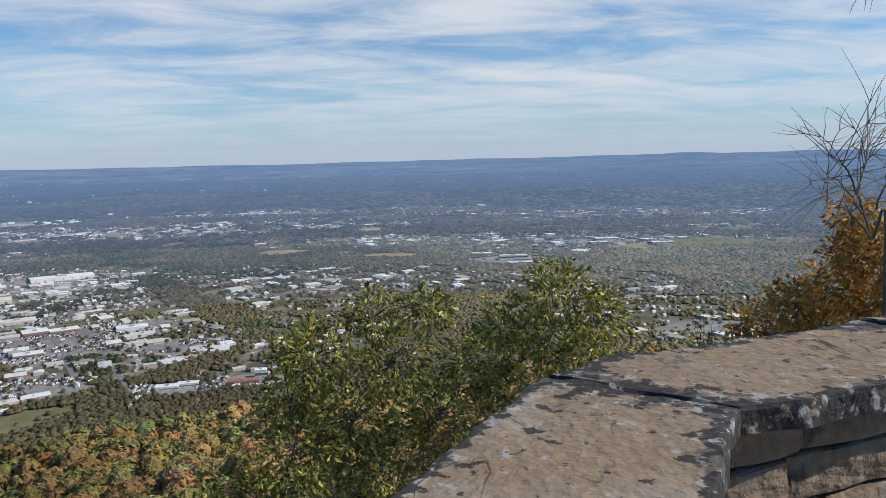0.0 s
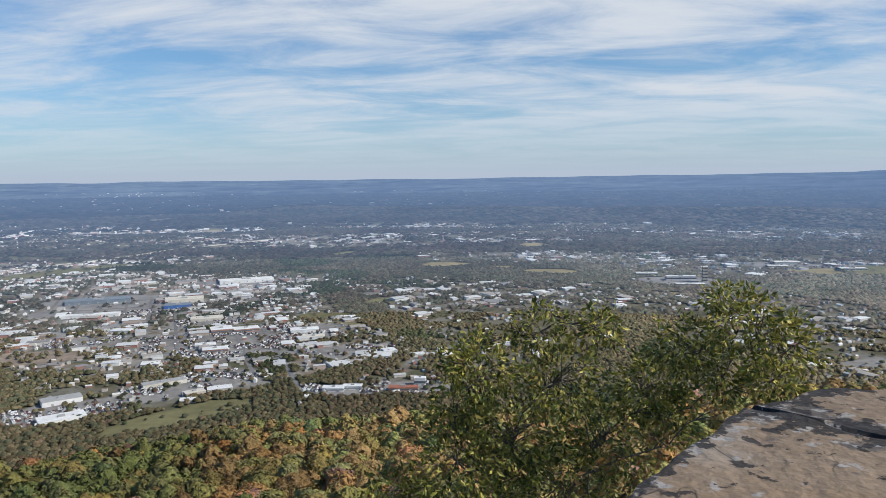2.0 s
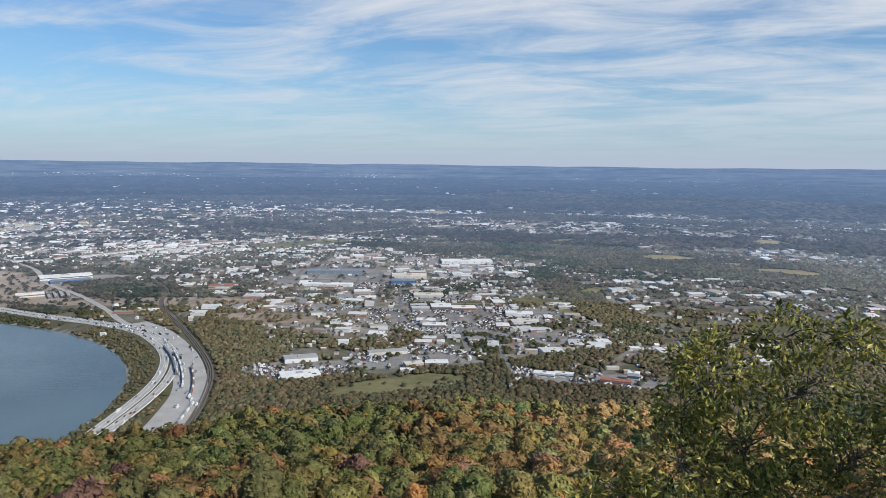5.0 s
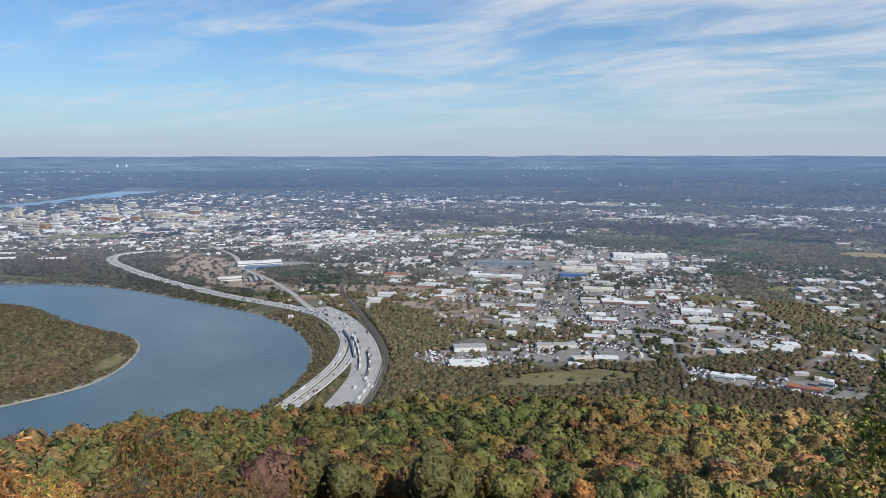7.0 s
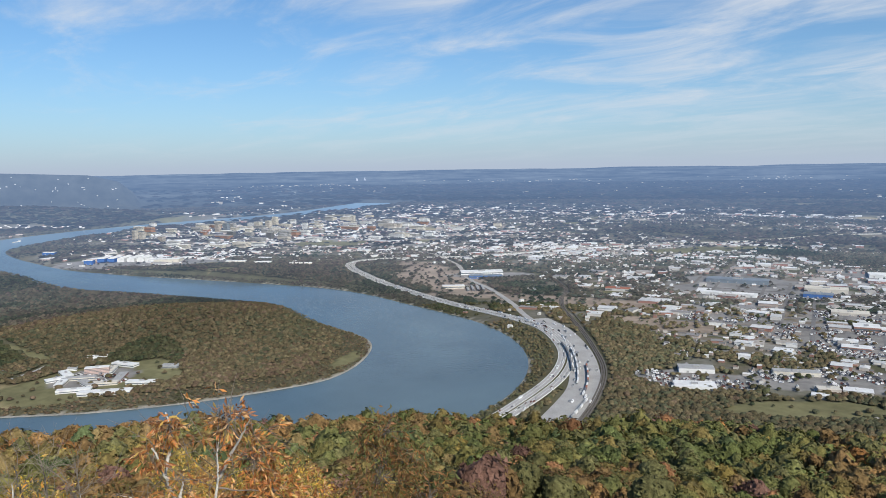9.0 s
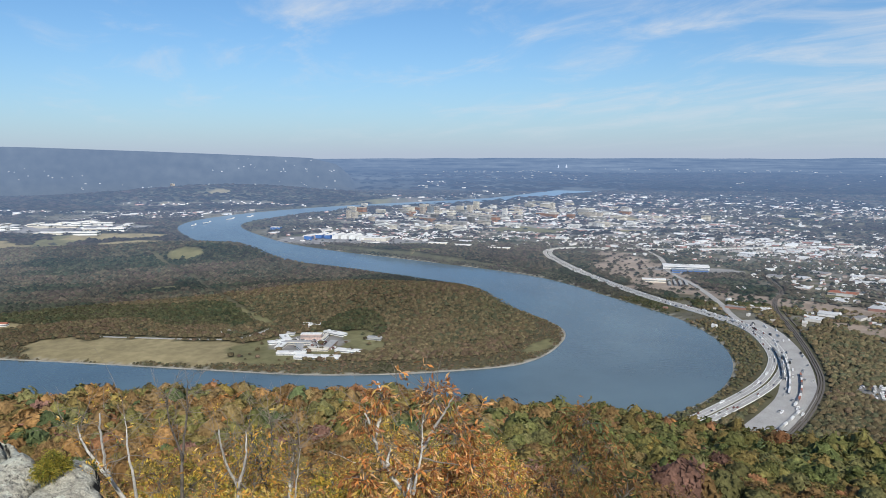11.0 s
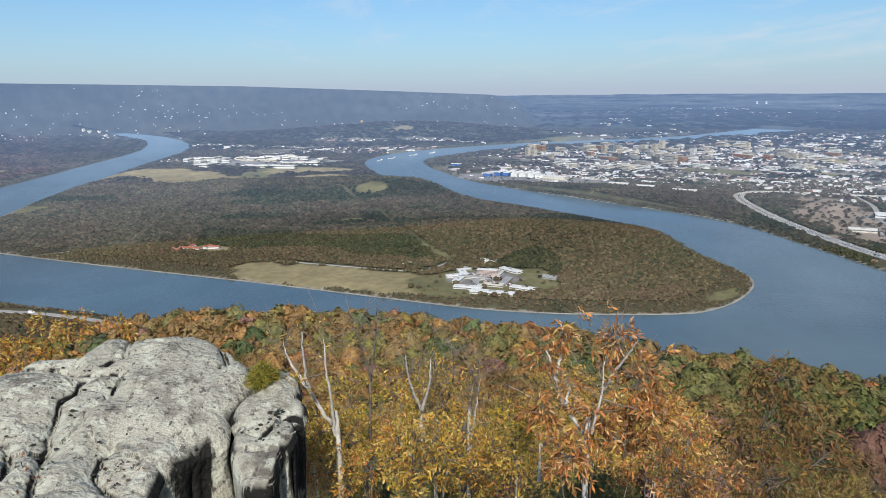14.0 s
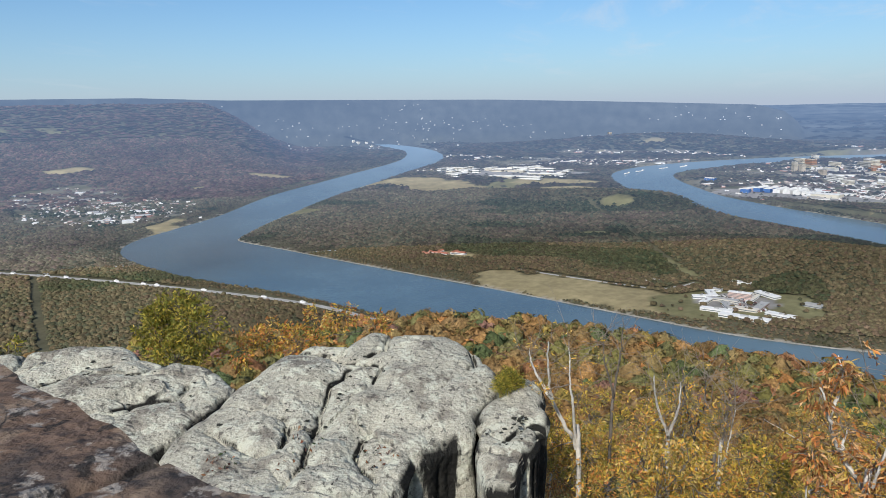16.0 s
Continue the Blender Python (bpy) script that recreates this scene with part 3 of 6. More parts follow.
def valley_trees(name, step, r0, r1, box, radius, tall, protos, label):
    x, y = grid_points(*box, step, r0, r1)
    g = gap_to(x, y, RIVER)
    t, kind = town(x, y), patch(x, y)
    open_ground = np.where(kind >= 0, np.where(kind == 3, 0.04, np.where(kind == 2, 0.13, np.where(kind == 1, 0.03, 0.006))), np.where(t > 0.1, np.where(smooth_noise(x, y, 75, 61) > 0.43 + 0.17 * t, 0.75, 0.05), 1.0))
    for line, w in ROADS_CLEAR:
        open_ground = np.where(gap_to(x, y, line) < w, 0, open_ground)
    ok = (g > 4) & ((r0 < 9000) | (np.degrees(np.arctan2(-x, y)) < RNG.uniform(56, 84, len(x)))) & (RNG.uniform(size=len(x)) < open_ground)
    x, y = x[ok], y[ok]
    z = land(x, y)[0] if r0 < 9000 else far_height(x, y)
    mix_n = smooth_noise(x, y, 200, 41)
    pick = np.clip((RNG.uniform(size=len(x)) * 0.65 + mix_n * 0.6 - 0.12 + np.interp(np.degrees(np.arctan2(-x, y)), [50, 75], [0, 0.05])) * len(GREENS), 0, len(GREENS) - 1).astype(int)
    belt = np.where((g[ok] < 75) & (y < 900) & (x < -1300), 0.55, np.where((g[ok] < 80) & (y > 500) & (x > -2700), 0.62, 1.0))
    s = radius * RNG.uniform(0.55, 1.45, len(x)) * belt
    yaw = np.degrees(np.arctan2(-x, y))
    # brightness follows yaw: haze at far right and far left put into the tone
    browner = np.interp(yaw, [45, 70], [0, 1])[:, None]
    # haze painted into the tone: crowns dimmer with each farther ring
    tone = (np.array([1.0, 1.0, 1.0]) if r0 < 3500 else np.array([0.62, 0.61, 0.66]) * np.interp(r0, [3900, 6200, 9000], [1, 0.72, 0.34])) * (np.interp(yaw, [-30, 0, 25, 45], [1.3, 1.05, 0.74, 0.78] if r0 > 2000 else [1.35, 1.1, 0.78, 0.82])[:, None] * (1 - browner) + np.array([0.74, 0.715, 0.66]) * (0.82 if r0 == 2300 else 1.0) * np.interp(yaw, [112, 132], [1.0, 1.4])[:, None] * np.where((yaw > 118)[:, None] & (r0 > 3500), [1.18, 0.97, 1.05], [1.0, 1.0, 1.0]) * browner)
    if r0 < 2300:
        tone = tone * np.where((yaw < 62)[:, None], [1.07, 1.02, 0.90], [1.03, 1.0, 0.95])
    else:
        # haze put into far crowns: bluer past 2.3 km
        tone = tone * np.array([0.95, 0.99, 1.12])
    pines = (smooth_noise(x, y, 330, 45, 2) > 0.66)[:, None] & (np.hypot(x, y) < 4000)[:, None]
    tone = tone * np.where(pines, [0.60, 0.72, 0.66], [1.03, 1.0, 1.0])
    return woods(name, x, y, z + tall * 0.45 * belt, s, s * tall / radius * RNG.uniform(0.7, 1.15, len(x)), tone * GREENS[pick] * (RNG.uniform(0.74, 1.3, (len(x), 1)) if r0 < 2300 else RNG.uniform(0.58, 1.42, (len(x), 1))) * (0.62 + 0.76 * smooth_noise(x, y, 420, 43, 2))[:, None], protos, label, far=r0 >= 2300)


HIGHWAY = spline([(-960, 560, 0), (-1050, 745, 0), (-1160, 926, 0), (-1289, 1059, 0), (-1433, 1144, 0), (-1561, 1188, 0), (-1698, 1190, 0), (-1976, 1165, 0),
                  (-2299, 1161, 0), (-2668, 1171, 0), (-2990, 1230, 0), (-3130, 1370, 0), (-3050, 1600, 0), (-2950, 1850, 0), (-2900, 2300, 0), (-2700, 3300, 0), (-2300, 4700, 0)], 8)
SPUR = spline([(-1561, 1195, 0), (-1700, 1240, 0), (-1875, 1320, 0), (-2150, 1420, 0), (-2420, 1490, 0), (-2800, 1650, 0), (-3300, 1700, 0), (-3900, 1300, 0), (-4600, 900, 0)], 8)
YARD = spline([(-900, 680, 0), (-1015, 850, 0), (-1085, 935, 0), (-1185, 1020, 0), (-1300, 1100, 0), (-1430, 1170, 0), (-1530, 1212, 0), (-1640, 1240, 0)], 8)
RAIL = spline([(-890, 740, 0), (-1000, 890, 0), (-1140, 1040, 0), (-1310, 1160, 0), (-1490, 1270, 0), (-1700, 1390, 0), (-1850, 1500, 0), (-2000, 1640, 0), (-2300, 1800, 0)], 8)
CUT = spline([(-2060, -45, 0), (-2450, -165, 0), (-2803, -249, 0), (-3223, -431, 0)], 4)
WEST_CUT = spline([(-1000, -1140, 0), (-1260, -1440, 0), (-1520, -1735, 0)], 4)
WEST_ROAD = spline([(-1490, -1960, 0), (-1508, -1844, 0), (-1511, -1487, 0), (-1489, -1198, 0), (-1440, -839, 0), (-1330, -560, 0)], 6)
TRACK = spline([(-1895, -432, 0), (-1840, -300, 0), (-1768, -85, 0), (-1800, -20, 0), (-1850, 20, 0)], 5)
STREETS = []
for k in range(9):
    for turn, (x0, y0), gap, run in ((33, (-1250, 1300), 150, 900), (123, (-600, 1350), 190, 750)):
        a = radians(turn)
        ox, oy = x0 - math.sin(a) * gap * k, y0 + math.cos(a) * gap * k
        if turn == 123:
            ox, oy = x0 - 155 * k, y0 + 95 * k
        STREETS.append(np.array([(ox + math.cos(a) * run * u, oy + math.sin(a) * run * u, 0) for u in np.linspace(0, 1, 24)]))
ROADS_CLEAR = [(s, 7) for s in STREETS] + [(TRACK, 11), (CUT, 10), (WEST_CUT, 12), (WEST_ROAD, 24), (HIGHWAY, 29), (SPUR, 16), (YARD, 40), (RAIL, 12)]

DOMES = [dome(5, k) for k in range(5)] + [tuft(6, k) for k in range(5)]
TUFTS = [tuft(5, 30 + k) for k in range(9)]
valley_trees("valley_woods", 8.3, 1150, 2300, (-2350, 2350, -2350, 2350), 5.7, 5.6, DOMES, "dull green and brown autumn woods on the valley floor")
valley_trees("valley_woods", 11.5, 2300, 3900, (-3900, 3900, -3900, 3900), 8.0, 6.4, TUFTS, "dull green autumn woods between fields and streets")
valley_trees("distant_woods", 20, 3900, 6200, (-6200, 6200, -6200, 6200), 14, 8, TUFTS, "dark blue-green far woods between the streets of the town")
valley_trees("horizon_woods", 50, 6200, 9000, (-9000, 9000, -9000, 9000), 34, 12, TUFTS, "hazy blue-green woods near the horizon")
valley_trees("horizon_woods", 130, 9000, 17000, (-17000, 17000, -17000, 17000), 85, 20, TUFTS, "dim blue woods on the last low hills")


def slope_trees(name, step, r0, r1, radius, protos, label):
    x, y = grid_points(-r1, r1, -r1, r1, step, r0, r1)
    ok = (np.hypot(x, y) > 150) | (np.degrees(np.arctan2(-x, y)) > 56)
    x, y = x[ok], y[ok]
    z = land(x, y)[0] + RNG.uniform(-1.0, 3.0, len(x)) * radius / 5
    n = smooth_noise(x, y, 70, 51)
    yaw = np.degrees(np.arctan2(-x, y))
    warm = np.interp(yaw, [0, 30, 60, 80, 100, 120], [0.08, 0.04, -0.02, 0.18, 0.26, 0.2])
    pick = np.clip((RNG.uniform(size=len(x)) * 0.58 + n * 0.66 - 0.12 + warm) * 10, 0, 9).astype(int)
    pick = np.where(RNG.uniform(size=len(x)) < np.interp(yaw, [0, 50, 80], [0.08, 0.06, 0.14]), RNG.integers(10, len(AUTUMN), len(x)), pick)
    s = radius * RNG.uniform(0.6, 1.35, len(x))
    # crowns brightened by yaw: the sunnier side is put into their colour
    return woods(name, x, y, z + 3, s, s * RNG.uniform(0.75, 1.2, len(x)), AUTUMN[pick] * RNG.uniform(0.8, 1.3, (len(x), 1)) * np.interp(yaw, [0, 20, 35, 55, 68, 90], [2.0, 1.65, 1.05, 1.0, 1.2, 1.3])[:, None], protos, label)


AUTUMN = np.array([[0.084, 0.100, 0.036], [0.096, 0.108, 0.040], [0.095, 0.108, 0.036], [0.115, 0.118, 0.042], [0.138, 0.125, 0.042], [0.118, 0.112, 0.046], [0.150, 0.116, 0.042], [0.155, 0.098, 0.042],
                   [0.180, 0.120, 0.052], [0.205, 0.118, 0.046],
                   [0.27, 0.130, 0.045], [0.17, 0.095, 0.07], [0.23, 0.17, 0.05], [0.23, 0.115, 0.055], [0.19, 0.14, 0.06], [0.075, 0.095, 0.04]])
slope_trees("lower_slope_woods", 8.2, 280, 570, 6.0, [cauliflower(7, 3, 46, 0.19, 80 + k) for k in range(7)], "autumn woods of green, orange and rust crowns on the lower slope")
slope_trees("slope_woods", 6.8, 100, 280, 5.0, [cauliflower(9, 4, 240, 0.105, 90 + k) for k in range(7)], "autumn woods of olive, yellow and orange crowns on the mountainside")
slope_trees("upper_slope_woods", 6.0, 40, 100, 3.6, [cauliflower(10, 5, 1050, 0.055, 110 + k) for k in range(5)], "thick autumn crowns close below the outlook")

# ---- roads ----
m_asphalt = material("pale_concrete_road", (0.36, 0.35, 0.33), rough=0.9, grain=0.15, grain_scale=0.4, stain=0.15, stain_scale=0.03)
m_paint = material("white_road_paint", (0.75, 0.75, 0.72), rough=0.7, grain=0.1)


def ribbon(name, line, off, width, mat, up=1.2, parent=None, label="", category="", kind="structure"):
    d = np.gradient(line[:, :2], axis=0)
    d /= np.linalg.norm(d, axis=1)[:, None]
    s = np.c_[-d[:, 1], d[:, 0]]
    a, b = line[:, :2] + s * (off - width / 2), line[:, :2] + s * (off + width / 2)
    z = np.maximum(height(line[:, 0], line[:, 1]), WATER + 4) + up
    v = np.stack([np.c_[a, z - 1.5], np.c_[a, z], np.c_[b, z], np.c_[b, z - 1.5]], 1).reshape(-1, 3)
    q = np.array([(i * 4 + k, (i + 1) * 4 + k, (i + 1) * 4 + k + 1, i * 4 + k + 1) for i in range(len(line) - 1) for k in range(3)])
    ob = part(name, mesh_from(name, drawn_in(v), q, mat), mat, parent, label)
    return tagged(ob, category=category, kind=kind) if category else ob


ribbon("road", HIGHWAY, 11, 17, m_asphalt, label="pale concrete motorway carriageway along the river bank", category="road")
ribbon("road", HIGHWAY, -11, 17, m_asphalt, label="pale concrete motorway carriageway beside the railway yard", category="road")
ribbon("road", SPUR, 0, 18, m_asphalt, label="pale slip road climbing towards the town", category="road")
ribbon("pavement", YARD, 0, 64, m_asphalt, up=0.8, label="wide pale hardstanding of a railway yard", category="yard")

ribbon("road", WEST_ROAD, 0, 14, m_asphalt, label="pale two-lane road through woods by the river", category="road")
ribbon("road", TRACK, 0, 8, m_asphalt, up=0.6, label="narrow pale lane along the straw field", category="road")
m_street = material("grey_asphalt", (0.17, 0.165, 0.16), rough=0.9, grain=0.15, grain_scale=0.4, stain=0.2, stain_scale=0.03)
for line in STREETS:
    ribbon("road", line, 0, 10, m_street, up=0.5, label="grey asphalt town street between sheds and houses", category="road")
m_ballast = material("dark_ballast", (0.13, 0.115, 0.10), rough=0.95, grain=0.25, grain_scale=0.5)
for off in (-26, -4, 4, 12):
    ribbon("railway_track", RAIL, off * 0.6, 3.2, m_ballast, up=1.5, label="dark ballasted railway track curving beside the yard", category="railway track")
for off in (-19.2, -11.0, -3.0, 3.0, 11.0, 19.2):
    ribbon("lane_line", HIGHWAY, off, 0.5 if abs(off) in (11.0,) else 0.9, m_paint, up=1.35, label="white painted motorway lane line", category="road marking")

# ---- houses and sheds too many to count ----
def boxes(X, Y, Z, W, D, H, turn, wall, roof, pitch):
    """Walls and ridged roofs for many buildings at once."""
    c, s = np.cos(turn), np.sin(turn)
    n = len(X)

    def at(u, v, z):
        return np.stack([X + c * u - s * v, Y + s * u + c * v, Z + z], -1)
    w, dd = W / 2, D / 2
    o = np.zeros(n)
    p = [at(-w, -dd, o - 3), at(w, -dd, o - 3), at(w, dd, o - 3), at(-w, dd, o - 3), at(-w, -dd, H), at(w, -dd, H), at(w, dd, H), at(-w, dd, H)]
    ridge = [at(-w, o, H + pitch), at(w, o, H + pitch)]
    eave = [at(-w * 1.04, -dd * 1.06, H - 0.1), at(w * 1.04, -dd * 1.06, H - 0.1), at(w * 1.04, dd * 1.06, H - 0.1), at(-w * 1.04, dd * 1.06, H - 0.1)]
    v = np.stack(p + ridge + eave + [ridge[0] + [0, 0, 0.05], ridge[1] + [0, 0, 0.05]], 1)
    f = np.array([(0, 1, 5, 4), (1, 2, 6, 5), (2, 3, 7, 6), (3, 0, 4, 7), (10, 11, 15, 14), (12, 13, 14, 15), (5, 6, 9, 9), (7, 4, 8, 8)])
    tri = np.vstack([f[:, [0, 1, 2]], f[:6, [0, 2, 3]]])
    col = np.concatenate([np.repeat(wall[:, None], 10, 1), np.repeat(roof[:, None], 6, 1)], 1)
    return v.reshape(-1, 3), (tri[None] + (np.arange(n) * 16)[:, None, None]).reshape(-1, 3), col.reshape(-1, 3)


ROOFS = np.array([[0.48, 0.48, 0.47], [0.26, 0.25, 0.24], [0.16, 0.155, 0.15], [0.58, 0.58, 0.56], [0.22, 0.16, 0.13], [0.36, 0.33, 0.29], [0.66, 0.66, 0.64], [0.20, 0.19, 0.18]])
WALLS = np.array([[0.58, 0.56, 0.52], [0.66, 0.66, 0.64], [0.40, 0.33, 0.28], [0.50, 0.47, 0.42], [0.32, 0.18, 0.14]])


def houses(name, step, r0, r1, box, big, label):
    x, y = grid_points(*box, step, r0, r1)
    t, g, kind = town(x, y), gap_to(x, y, RIVER), patch(x, y)
    ok = (RNG.uniform(size=len(x)) < np.where(kind == 3, 0.05, np.where(kind >= 0, 0.0, 0.66 * t)) * np.interp(np.hypot(x, y), [5200, 6500, 9300], [1.0, 0.75, 0.35])) & (g > 30)
    for line, w in ROADS_CLEAR:
        ok &= gap_to(x, y, line) > w + (14 if w > 8 else 3)
    x, y, t = x[ok], y[ok], t[ok]
    n = len(x)
    large = RNG.uniform(size=n) < big * t
    w = np.where(large, RNG.uniform(24, 58, n), RNG.uniform(8, 15, n)) * (1.3 if r0 > 3000 else 1.2 if r0 > 2000 else 1.0)
    dd = w * RNG.uniform(0.45, 0.9, n)
    h = np.where(large, RNG.uniform(5, 9, n), RNG.uniform(3.5, 6.5, n))
    pitch = np.where(large, RNG.uniform(0.3, 1.5, n), RNG.uniform(1.5, 3.2, n))
    turn = radians(33) + np.round(RNG.uniform(0, 1, n)) * np.pi / 2 + RNG.normal(0, 0.12, n)
    roof = np.where(large[:, None], ROOFS[RNG.choice([0, 3, 5, 6, 1], n)], ROOFS[RNG.integers(0, len(ROOFS), n)])
    v, f, c = boxes(x, y, land(x, y)[0], w, dd, h, turn, WALLS[RNG.integers(0, len(WALLS), n)], roof, pitch)
    return tagged(new(name, mesh_from(name, drawn_in(v), f, m_far_town if r0 >= 2300 else m_town, c, air=painted_haze(v) if r0 >= 2300 else None)), label, "houses", kind="stuff")


houses("town_houses", 24, 1250, 2300, (-2300, 2300, -2300, 2300), 0.26, "pale-roofed houses and sheds between trees")
houses("town_houses", 27, 2300, 4000, (-4000, 3000, -3000, 4000), 0.22, "white and grey roofed houses of the town")
houses("distant_houses", 44, 4000, 9300, (-9300, 6000, -7000, 9300), 0.2, "far white-roofed houses and sheds of the town")

# works and estates out on the plain, almost at the horizon
far_at = RNG.uniform(9300, 21000, 2200)
far_yaw = np.radians(RNG.uniform(-36, 78, 2200))
keep = smooth_noise(far_at * 0.55, far_yaw * 6000, 900, 71) > 0.56
fx, fy = -np.sin(far_yaw[keep]) * far_at[keep], np.cos(far_yaw[keep]) * far_at[keep]
n = len(fx)
v, f, c = boxes(fx, fy, far_height(fx, fy) + 12, RNG.uniform(14, 52, n), RNG.uniform(14, 36, n), RNG.uniform(5, 9, n), far_yaw[keep] + RNG.normal(0, 0.2, n), WALLS[RNG.integers(0, 2, n)] * RNG.uniform(0.4, 0.8, (n, 1)), ROOFS[RNG.choice([0, 3, 5], n)] * RNG.uniform(0.45, 0.9, (n, 1)), np.full(n, 1.0))
tagged(new("horizon_sheds", mesh_from("horizon_sheds", drawn_in(v), f, m_far_town, c, air=painted_haze(v) * 0.6)), "pale sheds scattered on the far hazy plain", "sheds", kind="stuff")

# scattered houses on the wooded flanks of the far ridges
hill_at, hill_yaw = RNG.uniform(7600, 11200, 420), np.radians(RNG.uniform(84, 128, 420))
keep = smooth_noise(hill_at, hill_yaw * 9000, 900, 73) > 0.52
fx, fy = -np.sin(hill_yaw[keep]) * hill_at[keep], np.cos(hill_yaw[keep]) * hill_at[keep]
n = len(fx)
v, f, c = boxes(fx, fy, far_height(fx, fy) + 14, RNG.uniform(6, 20, n), RNG.uniform(6, 14, n), RNG.uniform(4, 7, n), hill_yaw[keep], 0.6 * WALLS[RNG.integers(0, 2, n)], 0.7 * ROOFS[RNG.choice([0, 3, 5], n)], np.full(n, 2.0))
tagged(new("hillside_houses", mesh_from("hillside_houses", drawn_in(v), f, m_far_town, c, air=painted_haze(v))), "pale houses scattered over far wooded hillsides", "houses", kind="stuff")

# ---- the parapet ----
m_cap = mottled("weathered_capstone", (0.232, 0.172, 0.120),
                [((0.31, 0.275, 0.235), 1.5, (1, 1, 1), 0.53, 0.66, 0.6), ((0.25, 0.165, 0.095), 1.8, (1, 1.6, 1), 0.52, 0.66, 0.5), ((0.085, 0.078, 0.076), 6.5, (1, 1, 1), 0.61, 0.66, 0.85),
                 ((0.32, 0.31, 0.295), 14.0, (1, 1, 1), 0.61, 0.655, 0.8), ((0.026, 0.025, 0.026), 17.0, (1, 1, 1), 0.60, 0.635, 0.92)],
                bump=0.4, bump_scale=26, grain_scale=38, grain=0.22, rim=(0.03, 0.0, 0.17, 0.13, 0.185), cracks=2.6)
m_stone = mottled("rough_wall_stone", (0.18, 0.132, 0.095), [((0.21, 0.20, 0.175), 3.0, (1, 1, 1), 0.55, 0.66, 0.6), ((0.04, 0.038, 0.036), 4.0, (1, 1, 1), 0.58, 0.66, 0.8)], bump=0.6, bump_scale=16, grain_scale=24)
# last layer, steep faces only: water streaks plus shade put into the colour
m_rock = mottled("lichened_sandstone", (0.405, 0.385, 0.31),
                 [((0.135, 0.114, 0.094), 1.3, (1, 1, 1), 0.455, 0.56, 0.72), ((0.53, 0.53, 0.43), 3.4, (1, 1, 1), 0.54, 0.61, 0.8), ((0.085, 0.077, 0.068), 8.0, (1, 1.2, 1), 0.565, 0.63, 0.85),
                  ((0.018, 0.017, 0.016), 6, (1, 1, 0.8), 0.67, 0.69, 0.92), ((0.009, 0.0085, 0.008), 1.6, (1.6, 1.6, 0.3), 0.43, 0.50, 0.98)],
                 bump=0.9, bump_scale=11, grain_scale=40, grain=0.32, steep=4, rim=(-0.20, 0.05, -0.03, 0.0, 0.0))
m_dark_cap = mottled("red_brown_capstone", (0.125, 0.083, 0.06), [((0.055, 0.045, 0.04), 2.6, (1, 1, 1), 0.48, 0.60, 0.85), ((0.22, 0.165, 0.12), 3.1, (1, 1.4, 1), 0.55, 0.64, 0.7), ((0.30, 0.27, 0.235), 13, (1, 1, 1), 0.60, 0.65, 0.75), ((0.02, 0.019, 0.018), 11, (1, 1, 1), 0.60, 0.64, 0.85)], bump=0.7, bump_scale=18, grain_scale=30, grain=0.35, rim=(0.0, 0.04, 0.08, 0.06), cracks=2.0)


def slab(outline, top, thick, seed, rough=0.012):
    """A capstone: a rough-edged plate cut to an outline."""
    bm = bmesh.new()
    n = len(outline)
    pts = []
    for i in range(n):
        a, b = Vector(outline[i]), Vector(outline[(i + 1) % n])
        steps = max(2, int((b - a).length / 0.035))
        pts += [a.lerp(b, k / steps) for k in range(steps)]
    mid = sum(pts, Vector((0, 0))) / len(pts)
    rings = [(1.0, -thick), (1.008, -thick * 0.5), (1.0, -0.012), (0.985, 0.0)] + [(s, 0.0) for s in np.linspace(0.94, 0.08, 16)]
    rows = []
    rim = bm.verts.layers.float_color.new("rim")
    for s, dz in rings:
        row = []
        for p in pts:
            q = mid + (p - mid) * s
            w = noise.noise((q.x * 6 + seed, q.y * 6, dz * 20)) * rough * (1.6 if s > 0.97 else 0.5) + noise.noise((q.x * 22, q.y * 22, seed)) * rough * 0.35
            out = (p - mid).normalized() * w * (1.2 if s > 0.97 else 0)
            row.append(bm.verts.new((q.x + out.x, q.y + out.y, top + dz + (w * 0.7 if dz > -0.02 else 0))))
            worn = min(1.0, max(0.0, (s - 0.66) / 0.30)) ** 1.4
            row[-1][rim] = (worn, worn, worn, 1.0)
        rows.append(row)
    for ra, rb in zip(rows[:-1], rows[1:]):
        for i in range(len(pts)):
            bm.faces.new((ra[i], ra[(i + 1) % len(pts)], rb[(i + 1) % len(pts)], rb[i]))
    bm.faces.new(rows[-1])
    bm.faces.new(rows[0][::-1])
    bmesh.ops.recalc_face_normals(bm, faces=bm.faces)
    return bm


CAP = EYE - 0.72
parapet = tagged(new("parapet_wall"), "low sandstone parapet wall with lichened flat capstones", "wall")
part("capstone", slab([(-0.24, 1.25), (-0.02, 1.71), (0.12, 1.98), (0.31, 2.34), (0.83, 2.0), (0.73, 1.83), (0.48, 1.22)], CAP, 0.085, 1), m_cap, parapet)
part("capstone", slab([(0.335, 2.365), (0.60, 2.575), (1.09, 2.74), (1.75, 3.04), (1.9, 2.9), (1.52, 2.26), (1.07, 2.065), (0.835, 2.01)], CAP - 0.004, 0.085, 5), m_cap, parapet)
part("capstone", slab([(1.78, 3.06), (2.9, 3.5), (3.1, 2.9), (1.56, 2.27), (1.93, 2.9)], CAP + 0.006, 0.085, 9), m_cap, parapet)
